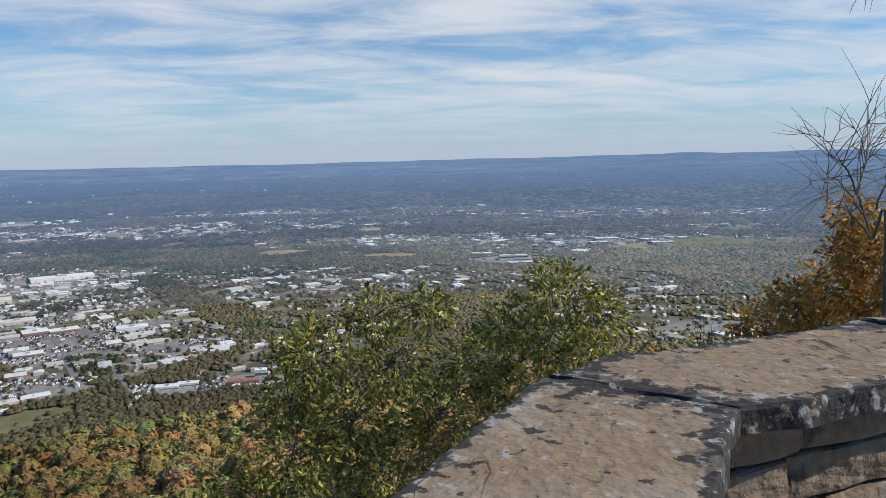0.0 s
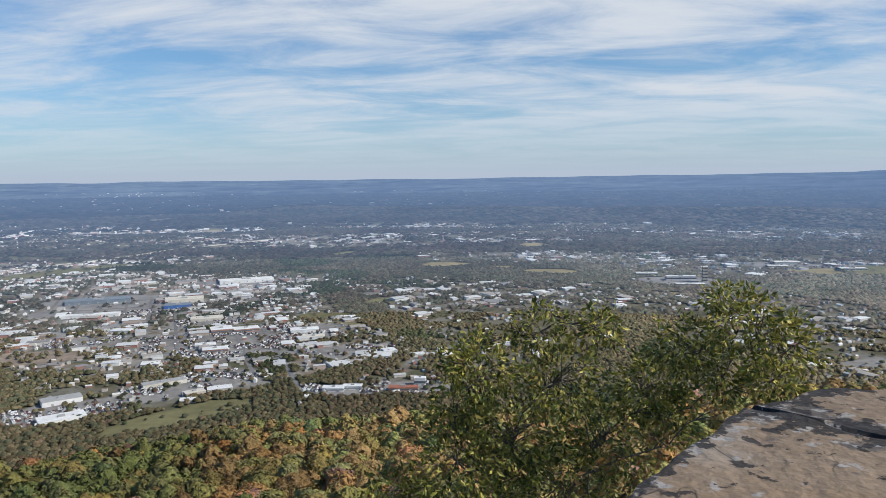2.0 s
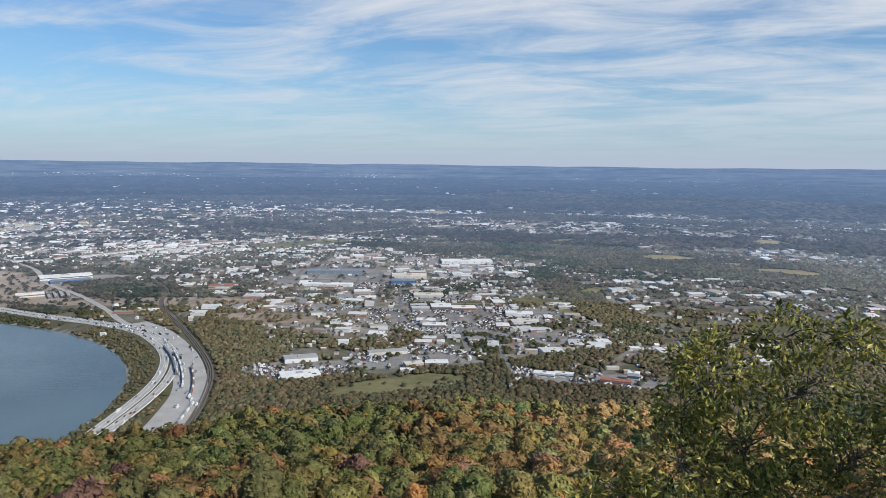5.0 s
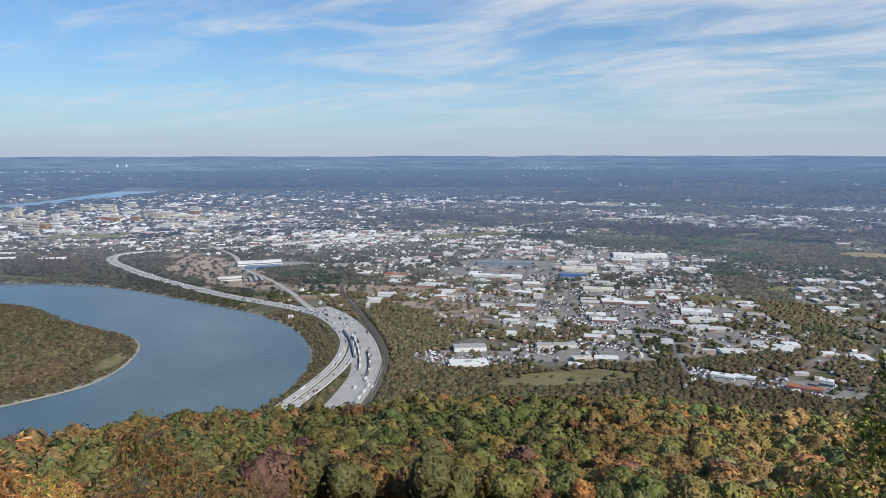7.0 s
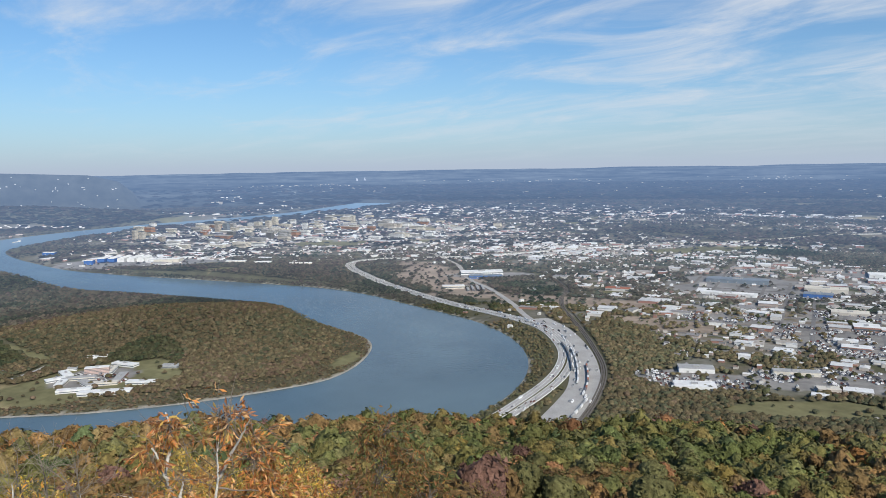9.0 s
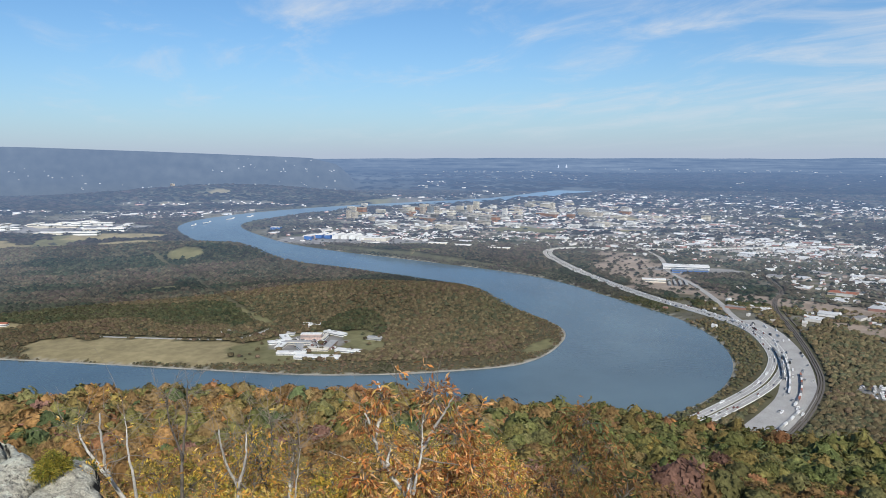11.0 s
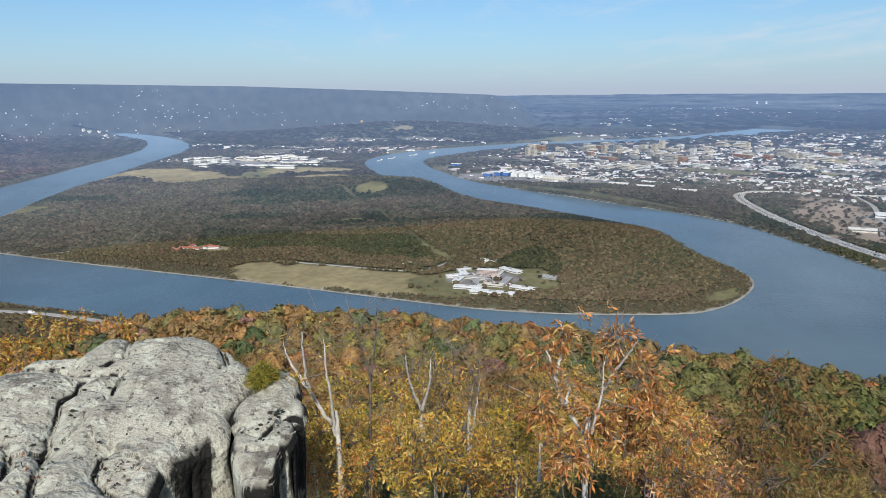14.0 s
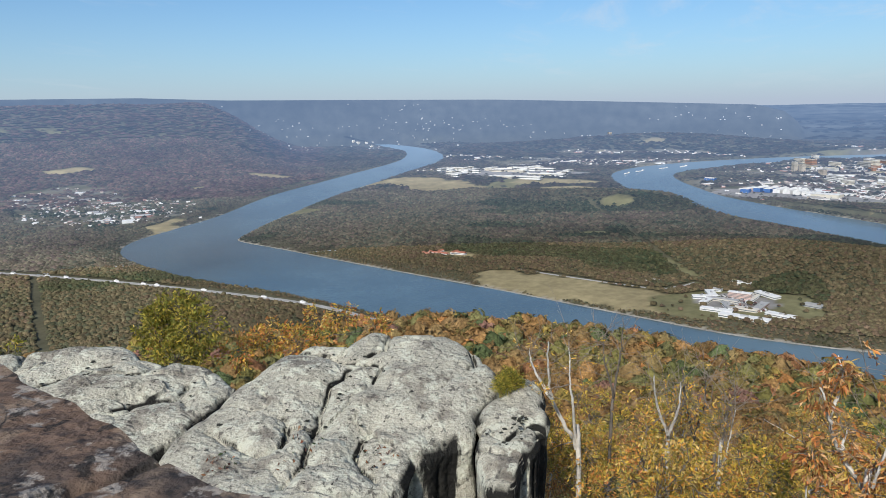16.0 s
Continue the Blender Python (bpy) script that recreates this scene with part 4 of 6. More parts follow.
part("capstone", slab([(0.47, 1.2), (-0.25, 1.23), (-1.1, 0.85), (-0.85, 0.45), (-0.1, 0.95)], CAP, 0.085, 21), m_cap, parapet)
part("capstone", slab([(-1.12, 0.83), (-1.6, -0.2), (-1.62, -0.75), (-1.1, -0.75), (-0.88, 0.42)], CAP, 0.085, 25), m_cap, parapet)
part("capstone", slab([(-2.35, -3.4), (-1.98, -2.56), (-1.73, -1.91), (-1.64, -1.71), (-1.27, -1.92), (-1.5, -3.4)], CAP + 0.01, 0.085, 12), m_dark_cap, parapet, "red-brown weathered capstone")
part("capstone", slab([(-1.63, -1.68), (-1.56, -1.44), (-1.58, -0.78), (-1.08, -0.78), (-1.26, -1.88)], CAP, 0.085, 15), m_dark_cap, parapet, "red-brown weathered capstone")


def block(length, depth, tall, seed):
    """One rough wall stone with worn edges."""
    bm = bmesh.new()
    bmesh.ops.create_cube(bm, size=1, matrix=Matrix.Diagonal((length, depth, tall, 1)))
    bmesh.ops.bevel(bm, geom=bm.edges[:], offset=0.016, segments=2, affect="EDGES", profile=0.6)
    bmesh.ops.subdivide_edges(bm, edges=[e for e in bm.edges if e.calc_length() > 0.08], cuts=3, use_grid_fill=True)
    for v in bm.verts:
        v.co += Vector((0, 1, 0)) * noise.noise(v.co * 9 + Vector((seed, 0, 0))) * 0.022 + v.co.normalized() * noise.noise(v.co * 16 + Vector((0, seed, 0))) * 0.008
    return bm


def course_wall(a, b, depth, top, courses, seed):
    """Courses of stone under the caps, from a to b in plan."""
    rr = random.Random(seed)
    a, b = Vector(a), Vector(b)
    way = (b - a).normalized()
    turn = math.degrees(math.atan2(way.y, way.x))
    z = top
    for k in range(courses):
        tall = rr.uniform(0.13, 0.19)
        u = -rr.uniform(0.0, 0.15)
        while u < (b - a).length:
            length = rr.uniform(0.28, 0.55)
            p = a + way * (u + length / 2)
            ob = part("stone", block(length - 0.012, depth - rr.uniform(0.0, 0.05), tall - 0.012, rr.random() * 90), m_stone, parapet)
            ob.matrix_basis = pose(p.x, p.y, z - tall / 2, 0, 0, turn + rr.uniform(-1, 1))
            u += length
        z -= tall


course_wall((0.12, 1.3), (0.50, 2.05), 0.52, CAP - 0.09, 4, 3)
course_wall((0.68, 2.29), (2.9, 3.2), 0.52, CAP - 0.09, 4, 4)
course_wall((-0.1, 1.05), (-0.9, 0.7), 0.4, CAP - 0.09, 4, 5)
course_wall((-1.05, 0.55), (-1.33, -0.7), 0.4, CAP - 0.09, 4, 6)
course_wall((-1.33, -0.85), (-1.8, -3.3), 0.4, CAP - 0.09, 4, 7)

# ---- the rock outcrop ----
def rock(name, label, middle, outline, seams, seed, rings=110, sides=360, deep=4.6, lean=0.06, swell=0.10):
    """A weathered block of the outcrop: a gently rising top of rounded lobes parted by seams, with worn rims and steep flanks."""
    cx, cy = middle
    corner = np.asarray(outline, float) - middle
    way = np.arctan2(corner[:, 1], corner[:, 0])
    order = np.argsort(way)
    far = np.hypot(corner[:, 0], corner[:, 1])[order]
    ph = np.arange(sides) / sides * 2 * np.pi - np.pi
    R = np.interp(ph, way[order], far, period=2 * np.pi)
    for _ in range(3):
        R = 0.5 * R + 0.25 * (np.roll(R, 1) + np.roll(R, -1))
    R = R * (1 + 0.05 * (smooth_noise(np.cos(ph) * 5, np.sin(ph) * 5, 1.6, seed, 4) - 0.5))
    u = np.linspace(0.0, 1.0, rings)
    u = np.where(u < 0.7, u, 1 - (1 - u) * (0.45 + 0.55 * (1 - u) / 0.3))
    down = np.linspace(0.0, 1.0, 44)[1:] ** 1.2
    U = np.r_[u, np.ones(43)][:, None]
    X, Y = cx + np.cos(ph) * R * U, cy + np.sin(ph) * R * U
    wx, wy = X + (smooth_noise(X, Y, 0.5, seed + 1) - 0.5) * 0.22, Y + (smooth_noise(X, Y, 0.5, seed + 2) - 0.5) * 0.22
    gap = np.full(X.shape, 9.0)
    for line in seams:
        gap = np.minimum(gap, gap_to(wx, wy, [(a, b, 0.0) for a, b in line]))
    edge = np.minimum((1 - U) * R, 9.0)
    near = np.minimum(gap, edge + 0.12)
    along = -0.927 * X - 0.375 * Y
    Z = -3.25 + 0.16 * (along - 11.6)
    Z = Z + swell * (1 - np.exp(-near / 0.30)) - swell * 0.6 + 0.10
    Z = Z - 0.085 * np.exp(-(gap / 0.03) ** 2) * (0.3 + 1.2 * smooth_noise(X, Y, 0.7, seed + 11)) - 0.03 * np.exp(-(gap / 0.14) ** 2)
    Z = Z - 0.14 * np.exp(-edge / 0.07) - 0.07 * np.exp(-edge / 0.35)
    # bedding: thin worn layers that step down along the dip
    bed = (smooth_noise(X, Y, 1.5, seed + 3) * 5.0 + along * 0.35)
    Z = Z + 0.09 * (np.clip((bed - np.floor(bed)) * 2.6, 0, 1) - 1.0) * smooth_noise(X, Y, 0.9, seed + 4)
    Z = Z + 0.34 * (smooth_noise(X, Y, 1.7, seed + 5) - 0.5) + 0.10 * (smooth_noise(X, Y, 0.7, seed + 6, 2) - 0.5)
    pits = smooth_noise(X, Y, 0.17, seed + 7, 2)
    Z = Z - 0.05 * np.clip(pits - 0.70, 0, 1) * 3 + 0.02 * (smooth_noise(X, Y, 0.14, seed + 8, 2) - 0.5)
    # flanks: split by upright joints, bulging and undercut
    D = np.r_[np.zeros(rings), down][:, None]
    bulge = 0.30 * (smooth_noise(np.cos(ph)[None] * R * 1.0 + 0 * D, np.sin(ph)[None] * R + D * deep * 0.5, 0.9, seed + 9, 4) - 0.5) - 0.16 * np.clip(smooth_noise(np.cos(ph)[None] * 9 + 0.25 * D * deep, np.sin(ph)[None] * 9, 1.1, seed + 10, 2) - 0.62, 0, 1) * 4
    grow = np.where(D > 0, 1 + (bulge * np.clip(D * 12, 0, 1) - lean * D * deep * 0.3) / R, 1.0)
    X, Y = cx + (X - cx) * grow, cy + (Y - cy) * grow
    Z = Z - D**1.15 * deep
    V = np.stack([X, Y, Z], -1).reshape(-1, 3)
    n, m = X.shape
    i, j = np.meshgrid(np.arange(n - 1), np.arange(m), indexing="ij")
    q = np.stack([i * m + j, (i + 1) * m + j, (i + 1) * m + (j + 1) % m, i * m + (j + 1) % m], -1).reshape(-1, 4)
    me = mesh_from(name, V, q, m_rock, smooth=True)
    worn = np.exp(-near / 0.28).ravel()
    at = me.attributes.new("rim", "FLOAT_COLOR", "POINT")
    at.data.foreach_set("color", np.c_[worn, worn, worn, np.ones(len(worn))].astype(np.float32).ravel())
    spots = np.where((gap.ravel() < 0.22) & (D + 0 * X == 0).ravel() & (edge.ravel() > 0.15))[0]
    if len(spots):
        TRIPE.append(V[np.random.default_rng(seed).choice(spots, 46)])
    return tagged(new(name, me), label, "boulder")


TRIPE = []
rock("boulder", "big pale grey lichened sandstone boulder with rounded lobes and dark seams", (-10.7, -5.7),
     [(-8.4, -7.85), (-9.85, -7.86), (-10.79, -7.83), (-11.6, -7.72), (-12.35, -7.4), (-12.5, -6.79), (-13.24, -6.45), (-13.22, -5.7), (-13.41, -5.0), (-13.13, -4.39), (-12.72, -4.02), (-12.45, -3.75),
      (-11.75, -3.64), (-11.09, -3.76), (-10.53, -3.7), (-10.36, -4.0), (-9.73, -4.35), (-9.1, -4.35), (-8.25, -4.86), (-7.6, -5.8), (-7.7, -7.0)],
     [[(-11.64, -6.32), (-10.91, -6.32), (-10.29, -6.21), (-9.44, -5.92), (-8.4, -5.74)], [(-10.03, -6.68), (-9.6, -6.37), (-9.22, -6.33), (-8.97, -6.5), (-8.97, -6.81), (-9.23, -7.52)], [(-10.23, -5.2), (-9.85, -5.28), (-9.49, -5.17), (-9.1, -4.7)],
      [(-13.2, -4.5), (-12.5, -4.24), (-12.3, -4.3)], [(-11.95, -7.8), (-11.94, -6.7), (-11.86, -6.28), (-11.86, -5.84), (-11.43, -5.69)], [(-13.2, -6.1), (-12.5, -6.0), (-12.2, -6.2)]], 1, rings=120, sides=400, lean=0.0)
rock("split_boulder", "narrow pale sandstone slab split from the boulder by a dark cleft", (-11.1, -3.15),
     [(-12.45, -3.55), (-12.54, -3.2), (-11.67, -2.8), (-10.95, -2.76), (-10.23, -2.82), (-9.5, -2.85), (-9.55, -3.15), (-9.95, -3.42), (-10.72, -3.58), (-11.75, -3.56)], [[(-11.2, -2.6), (-11.0, -3.0), (-10.6, -3.2)]], 7, rings=60, sides=260, lean=0.12, swell=0.05)
rock("rock_ledge", "pale flat-topped sandstone ledge with shallow pools beside the boulder", (-9.6, -10.6),
     [(-8.9, -16.0), (-9.73, -13.69), (-10.16, -12.81), (-10.61, -12.1), (-11.21, -10.87), (-10.91, -10.19), (-10.94, -9.63), (-11.16, -8.81), (-10.97, -8.44), (-10.77, -8.05), (-10.09, -7.98), (-9.63, -8.04), (-8.74, -8.14), (-7.6, -8.3), (-7.2, -10.2),
      (-7.4, -12.5), (-7.6, -15.5)], [[(-10.2, -9.9), (-10.41, -9.76), (-11.0, -9.6)], [(-9.5, -11.2), (-9.74, -11.04), (-10.04, -10.92), (-10.35, -10.37)], [(-10.5, -8.9), (-10.0, -8.7), (-9.6, -9.3), (-9.2, -9.4)], [(-10.4, -12.4), (-9.6, -12.0), (-9.3, -11.9)]], 4, rings=100, sides=340)

# leathery dark lichen growing in the seams of the rock
rr = np.random.default_rng(33)
V, T = [], []
for p in np.vstack(TRIPE):
    p = p + np.r_[rr.normal(0, 0.05, 2), 0.0]
    size, turn = rr.uniform(0.018, 0.05), rr.uniform(0, 6.3)
    a = np.arange(7) / 7 * 2 * np.pi + turn
    r = size * rr.uniform(0.75, 1.2, 7)
    T += [(len(V) + i, len(V) + (i + 1) % 7, len(V) + 7) for i in range(7)]
    V += [(p[0] + r[i] * math.cos(a[i]), p[1] + r[i] * math.sin(a[i]), p[2] + rr.uniform(-0.005, 0.012)) for i in range(7)] + [(p[0], p[1], p[2] + 0.02)]
m_tripe = material("dark_leathery_lichen", (0.030, 0.030, 0.022), rough=0.8, grain=0.3, grain_scale=40)
tagged(new("rock_lichen", mesh_from("rock_lichen", V, T, m_tripe)), "dark leathery lichen flakes in the seams of the boulder", "lichen", kind="stuff")

# ---- trees close to the outlook ----
m_leaf = material("leaf", rough=0.5, attribute="tint", grain=0.15, grain_scale=30, spec=0.35, translucent=0.33)
m_bark = material("grey_bark", (0.13, 0.11, 0.09), rough=0.95, grain=0.35, grain_scale=18, stain=0.2, stain_scale=3, bump=0.5, bump_scale=30)
m_twig = material("grey_brown_twig", (0.21, 0.175, 0.14), rough=0.9, grain=0.3, grain_scale=14)
m_pale_bark = material("pale_peeling_bark", (0.50, 0.47, 0.42), rough=0.85, grain=0.3, grain_scale=14, stain=0.3, stain_scale=4, bump=0.4, bump_scale=30)


def tubes(paths, sides=5):
    """Tapered round limbs: each path is rows of x, y, z, radius."""
    V, Q, base = [], [], 0
    for P in paths:
        P = np.asarray(P, float)
        d = np.gradient(P[:, :3], axis=0)
        d /= np.linalg.norm(d, axis=1)[:, None] + 1e-9
        e1 = np.cross(d, [0.31, 0.87, 0.12])
        e1 /= np.linalg.norm(e1, axis=1)[:, None] + 1e-9
        e2 = np.cross(d, e1)
        a = np.arange(sides) / sides * 2 * np.pi
        V.append((P[:, None, :3] + P[:, None, 3:] * (np.cos(a)[None, :, None] * e1[:, None] + np.sin(a)[None, :, None] * e2[:, None])).reshape(-1, 3))
        i, j = np.meshgrid(np.arange(len(P) - 1), np.arange(sides), indexing="ij")
        Q.append(np.stack([i * sides + j, i * sides + (j + 1) % sides, (i + 1) * sides + (j + 1) % sides, (i + 1) * sides + j], -1).reshape(-1, 4) + base)
        base += len(P) * sides
    return np.vstack(V), np.vstack(Q)


def limb(rr, a, b, r0, r1, steps=7, sag=0.12):
    """A bent limb from a to b."""
    a, b = np.asarray(a, float), np.asarray(b, float)
    u = np.linspace(0, 1, steps)[:, None]
    length = np.linalg.norm(b - a)
    bend = np.sin(u * np.pi) * rr.normal(0, sag, 3) * length + rr.normal(0, 0.012, (steps, 3)) * length * np.sin(u * np.pi)
    bend[:, 2] += (np.sin(u[:, 0] * np.pi) * sag * length * 0.5)
    return np.c_[a + (b - a) * u + bend, r0 + (r1 - r0) * u]


def leaf_fan(rr, tips, outward, count, size, colours, droop=0.25, narrow=0.42, loose=0.45):
    """Leaves in sprays round each twig tip: two bent halves a leaf."""
    n = len(tips) * count
    p = np.repeat(tips, count, 0)
    way = np.repeat(outward, count, 0) * 0.7 + rr.normal(0, 0.62, (n, 3)) - [0, 0, droop]
    way /= np.linalg.norm(way, axis=1)[:, None]
    p = p + rr.normal(0, size * loose, (n, 3))
    flat = np.cross(way, rr.normal(0, 1, (n, 3)))
    flat /= np.linalg.norm(flat, axis=1)[:, None] + 1e-9
    up = np.cross(flat, way)
    L = size * rr.uniform(0.65, 1.25, (n, 1))
    w = L * narrow
    mid = p + way * L * 0.55 - up * L * 0.06
    v = np.stack([p, mid + flat * w * 0.5 + up * L * 0.07, p + way * L - up * L * 0.12, mid - flat * w * 0.5 + up * L * 0.07], 1)
    t = np.array([(0, 2, 1), (0, 3, 2)])
    tri = (t[None] + (np.arange(n) * 4)[:, None, None]).reshape(-1, 3)
    col = np.asarray(colours)[rr.integers(0, len(colours), n)] * rr.uniform(0.5, 1.4, (n, 1))
    return v.reshape(-1, 3), tri, np.repeat(col, 4, 0)


def tree(name, label, base, lumps, trunk_r, colours, leaf=0.11, tips_per=60, per_tip=7, bark=None, seed=1, fork=0.55, bare=0.0, droop=0.25, category="tree", narrow=0.42):
    """A tree: trunk, limbs to each lump of the crown, twigs, and leaves in sprays. Lumps: rows of x, y, z, radius."""
    rr = np.random.default_rng(seed)
    bark = bark or m_bark
    lumps = np.asarray(lumps, float)
    base = np.asarray(base, float)
    order = np.argsort(lumps[:, 2])
    mid = lumps[order[: max(1, len(lumps) // 3)], :3].mean(0)
    top = base + (mid - base) * (0.55 + 0.45 * fork)
    thing = tagged(new(name), label, category)
    thing.location = base
    trunk = limb(rr, base, top, trunk_r, trunk_r * 0.55, 10, 0.02)
    v, q = tubes([trunk], 9)
    part("trunk", mesh_from("trunk", v - base, q, bark, smooth=True), bark, thing)
    big, twigs, tips, outs = [], [], [], []
    nodes = [np.r_[row] for row in trunk[6:]]
    for lump in lumps[order]:
        c, r = lump[:3], lump[3]
        near = min(nodes, key=lambda q: np.linalg.norm(q[:3] - c) + 0.6 * max(0.0, q[2] - c[2] + 0.2))
        path = limb(rr, near[:3], c, max(near[3] * 0.78, 0.008), max(near[3] * 0.42, 0.005), 8, 0.02 if bare >= 1 else 0.05)
        big.append(path)
        if bare < 1:
            nodes += [np.r_[row] for row in path[2:]]
        k = max(6, int(tips_per * (r / 0.6) ** 1.7))
        dirs = rr.normal(size=(k, 3))
        dirs /= np.linalg.norm(dirs, axis=1)[:, None]
        if bare >= 1:
            dirs = dirs * 0.75 + (c - top) / np.linalg.norm(c - top)
        ends = c + dirs * r * rr.uniform(0.5, 1.05, (k, 1)) * [0.95, 0.95, 0.85]
        for e in ends[: k if bare >= 1 else max(5, k // 5)]:
            s = path[rr.integers(4, 8), :3]
            twigs.append(limb(rr, s, e + (e - c) * 0.10, 0.004 if bare >= 1 else 0.006 + trunk_r * 0.03, 0.0015, 5, 0.03 if bare >= 1 else 0.08))
        keep = rr.uniform(size=k) > bare
        tips.append(ends[keep])
        outs.append(dirs[keep])
    v, q = tubes(big, 6)
    tagged(part("branchwork", mesh_from("branchwork", v - base, q, bark, smooth=True), bark, thing), kind="stuff")
    v, q = tubes(twigs, 4)
    tagged(part("fine_branchwork", mesh_from("fine_branchwork", v - base, q, m_bark, smooth=True), m_bark, thing), kind="stuff")
    if bare < 1:
        v, t, c = leaf_fan(rr, np.vstack(tips), np.vstack(outs), per_tip, leaf, colours, droop, narrow)
        part("crown", mesh_from("crown", v - base, t, m_leaf, c), m_leaf, thing)
    return thing


def spot(yaw, up, dist, turned=0.0):
    """A place seen from the outlook by one turned so far: yaw and height angle in degrees, distance over the plan."""
    a, b = radians(yaw), radians(turned)
    return (-math.sin(a) * dist - REACH * math.sin(b), math.cos(a) * dist + REACH * (math.cos(b) - 1), EYE + dist * math.tan(radians(up)))


def crown(turned, dist, rows, seed=0, spread=0.6):
    """Lumps of a crown about so far off: rows of yaw, height angle and half width, all in degrees."""
    rr = random.Random(seed)
    out = []
    for yaw, up, half in rows:
        d = dist + rr.uniform(-spread, spread)
        out.append((*spot(yaw, up, d, turned), d * math.tan(radians(half))))
    return out


def stem_tree(name, label, dist, turned, stems, girth, bark, colours, seed, lumps, leaf=0.10, tips_per=40, per_tip=6, bare=0.25, droop=0.3, narrow=0.36):
    """A slender tree drawn by its stems: rows of yaw and height angle from the foot up; twigs and leaf sprays on them."""
    rr = np.random.default_rng(seed)
    base = np.array(rooted(stems[0][0][0], dist, turned))
    thing = tagged(new(name), label, "tree")
    thing.location = base
    nodes, paths = [], []
    for k, rows in enumerate(stems):
        P = np.array([spot(a, b, dist + 0.25 * math.sin(3.0 * k + j), turned) for j, (a, b) in enumerate(rows)])
        if k == 0:
            P = np.vstack([base, P])
        P = spline(P, 6)
        P = P + rr.normal(0, 0.008, P.shape)
        r0 = girth * (1.0 if k == 0 else 0.55)
        path = np.c_[P, np.linspace(r0, r0 * 0.22, len(P))]
        v, q = tubes([path], 7)
        part("trunk" if k == 0 else "branch", mesh_from("branch", v - base, q, bark, smooth=True), bark, thing)
        nodes.append(path[6:] if k == 0 else path)
    nodes = np.vstack(nodes)
    twigs, tips, outs = [], [], []
    upper = nodes[nodes[:, 2] > np.quantile(nodes[:, 2], 0.3)]
    for _ in range(46):
        s = upper[rr.integers(0, len(upper))]
        d = rr.normal(size=3) + [0, 0, 0.9]
        d /= np.linalg.norm(d)
        e = s[:3] + d * rr.uniform(0.25, 0.95)
        t = limb(rr, s[:3], e, 0.006, 0.002, 6, 0.1)
        twigs.append(t)
        for w in range(2):
            twigs.append(limb(rr, t[3, :3], t[3, :3] + (d + rr.normal(0, 0.6, 3)) * 0.3, 0.004, 0.0015, 4, 0.05))
        if rr.uniform() > bare:
            tips.append(e)
            outs.append(d)
    for x, y, z, r in lumps:
        c = np.array([x, y, z])
        k = max(5, int(tips_per * (r / 0.4) ** 1.6))
        d = rr.normal(size=(k, 3))
        d /= np.linalg.norm(d, axis=1)[:, None]
        ends = c + d * r * rr.uniform(0.35, 1.05, (k, 1))
        s = nodes[np.argmin(np.linalg.norm(nodes[:, :3] - c, axis=1))]
        twigs.append(limb(rr, s[:3], c, 0.014, 0.006, 7, 0.05))
        for e in ends[::3]:
            twigs.append(limb(rr, c, e, 0.006, 0.002, 5, 0.06))
        tips += list(ends)
        outs += list(d)
    v, q = tubes(twigs, 4)
    tagged(part("fine_branchwork", mesh_from("fine_branchwork", v - base, q, m_twig, smooth=True), m_twig, thing), kind="stuff")
    if tips:
        v, t, c = leaf_fan(rr, np.array(tips), np.array(outs), per_tip, leaf, colours, droop, narrow, 0.22)
        part("crown", mesh_from("crown", v - base, t, m_leaf, c), m_leaf, thing)
    return thing


def rooted(yaw, dist, turned=0.0):
    x, y, _ = spot(yaw, 0, dist, turned)
    return (x, y, float(height(np.array([x]), np.array([y]))[0]) - 0.2)


OAK = [(0.29, 0.285, 0.05), (0.42, 0.37, 0.08), (0.14, 0.165, 0.036), (0.50, 0.42, 0.12), (0.26, 0.205, 0.055), (0.13, 0.15, 0.034), (0.09, 0.11, 0.03)]
RUST = [(0.46, 0.20, 0.05), (0.55, 0.28, 0.065), (0.36, 0.21, 0.06), (0.42, 0.32, 0.08)]
FLAME = [(0.60, 0.25, 0.07), (0.50, 0.19, 0.06), (0.70, 0.42, 0.19), (0.30, 0.14, 0.055), (0.50, 0.33, 0.09)]
GOLD = [(0.62, 0.40, 0.06), (0.50, 0.35, 0.06), (0.60, 0.29, 0.055), (0.34, 0.28, 0.06), (0.66, 0.46, 0.16)]
BROWN = [(0.22, 0.12, 0.045), (0.30, 0.165, 0.05), (0.17, 0.12, 0.045), (0.19, 0.17, 0.05)]
LIME = [(0.29, 0.26, 0.04), (0.20, 0.205, 0.034), (0.40, 0.31, 0.05)]


tree("oak_tree", "leafy green oak with olive and yellowing leaves below the parapet", rooted(5, 9.2),
     crown(0, 9.6, [(-9.5, -10.7, 3.0), (-8.0, -9.3, 1.6), (-12.1, -12.3, 2.7), (-5.1, -12.9, 2.7), (-7.7, -14.2, 3.1), (1.2, -11.7, 2.1), (5.7, -12.2, 2.7),
                    (10.6, -13.0, 1.4), (10.3, -15.4, 3.3), (4.0, -15.7, 3.5), (-2.8, -15.9, 3.1), (7.8, -19.8, 4.6), (0.5, -19.7, 4.0), (12.4, -21.9, 4.2),
                    (4.3, -23.7, 4.8), (-4.1, -18.1, 2.7), (-11.3, -14.9, 2.2), (9.0, -26.0, 4.5), (-1.5, -23.5, 3.0), (12.3, -14.6, 1.6), (12.6, -18.0, 2.4)], 1),
     0.13, OAK, leaf=0.10, tips_per=135, per_tip=7, seed=3)
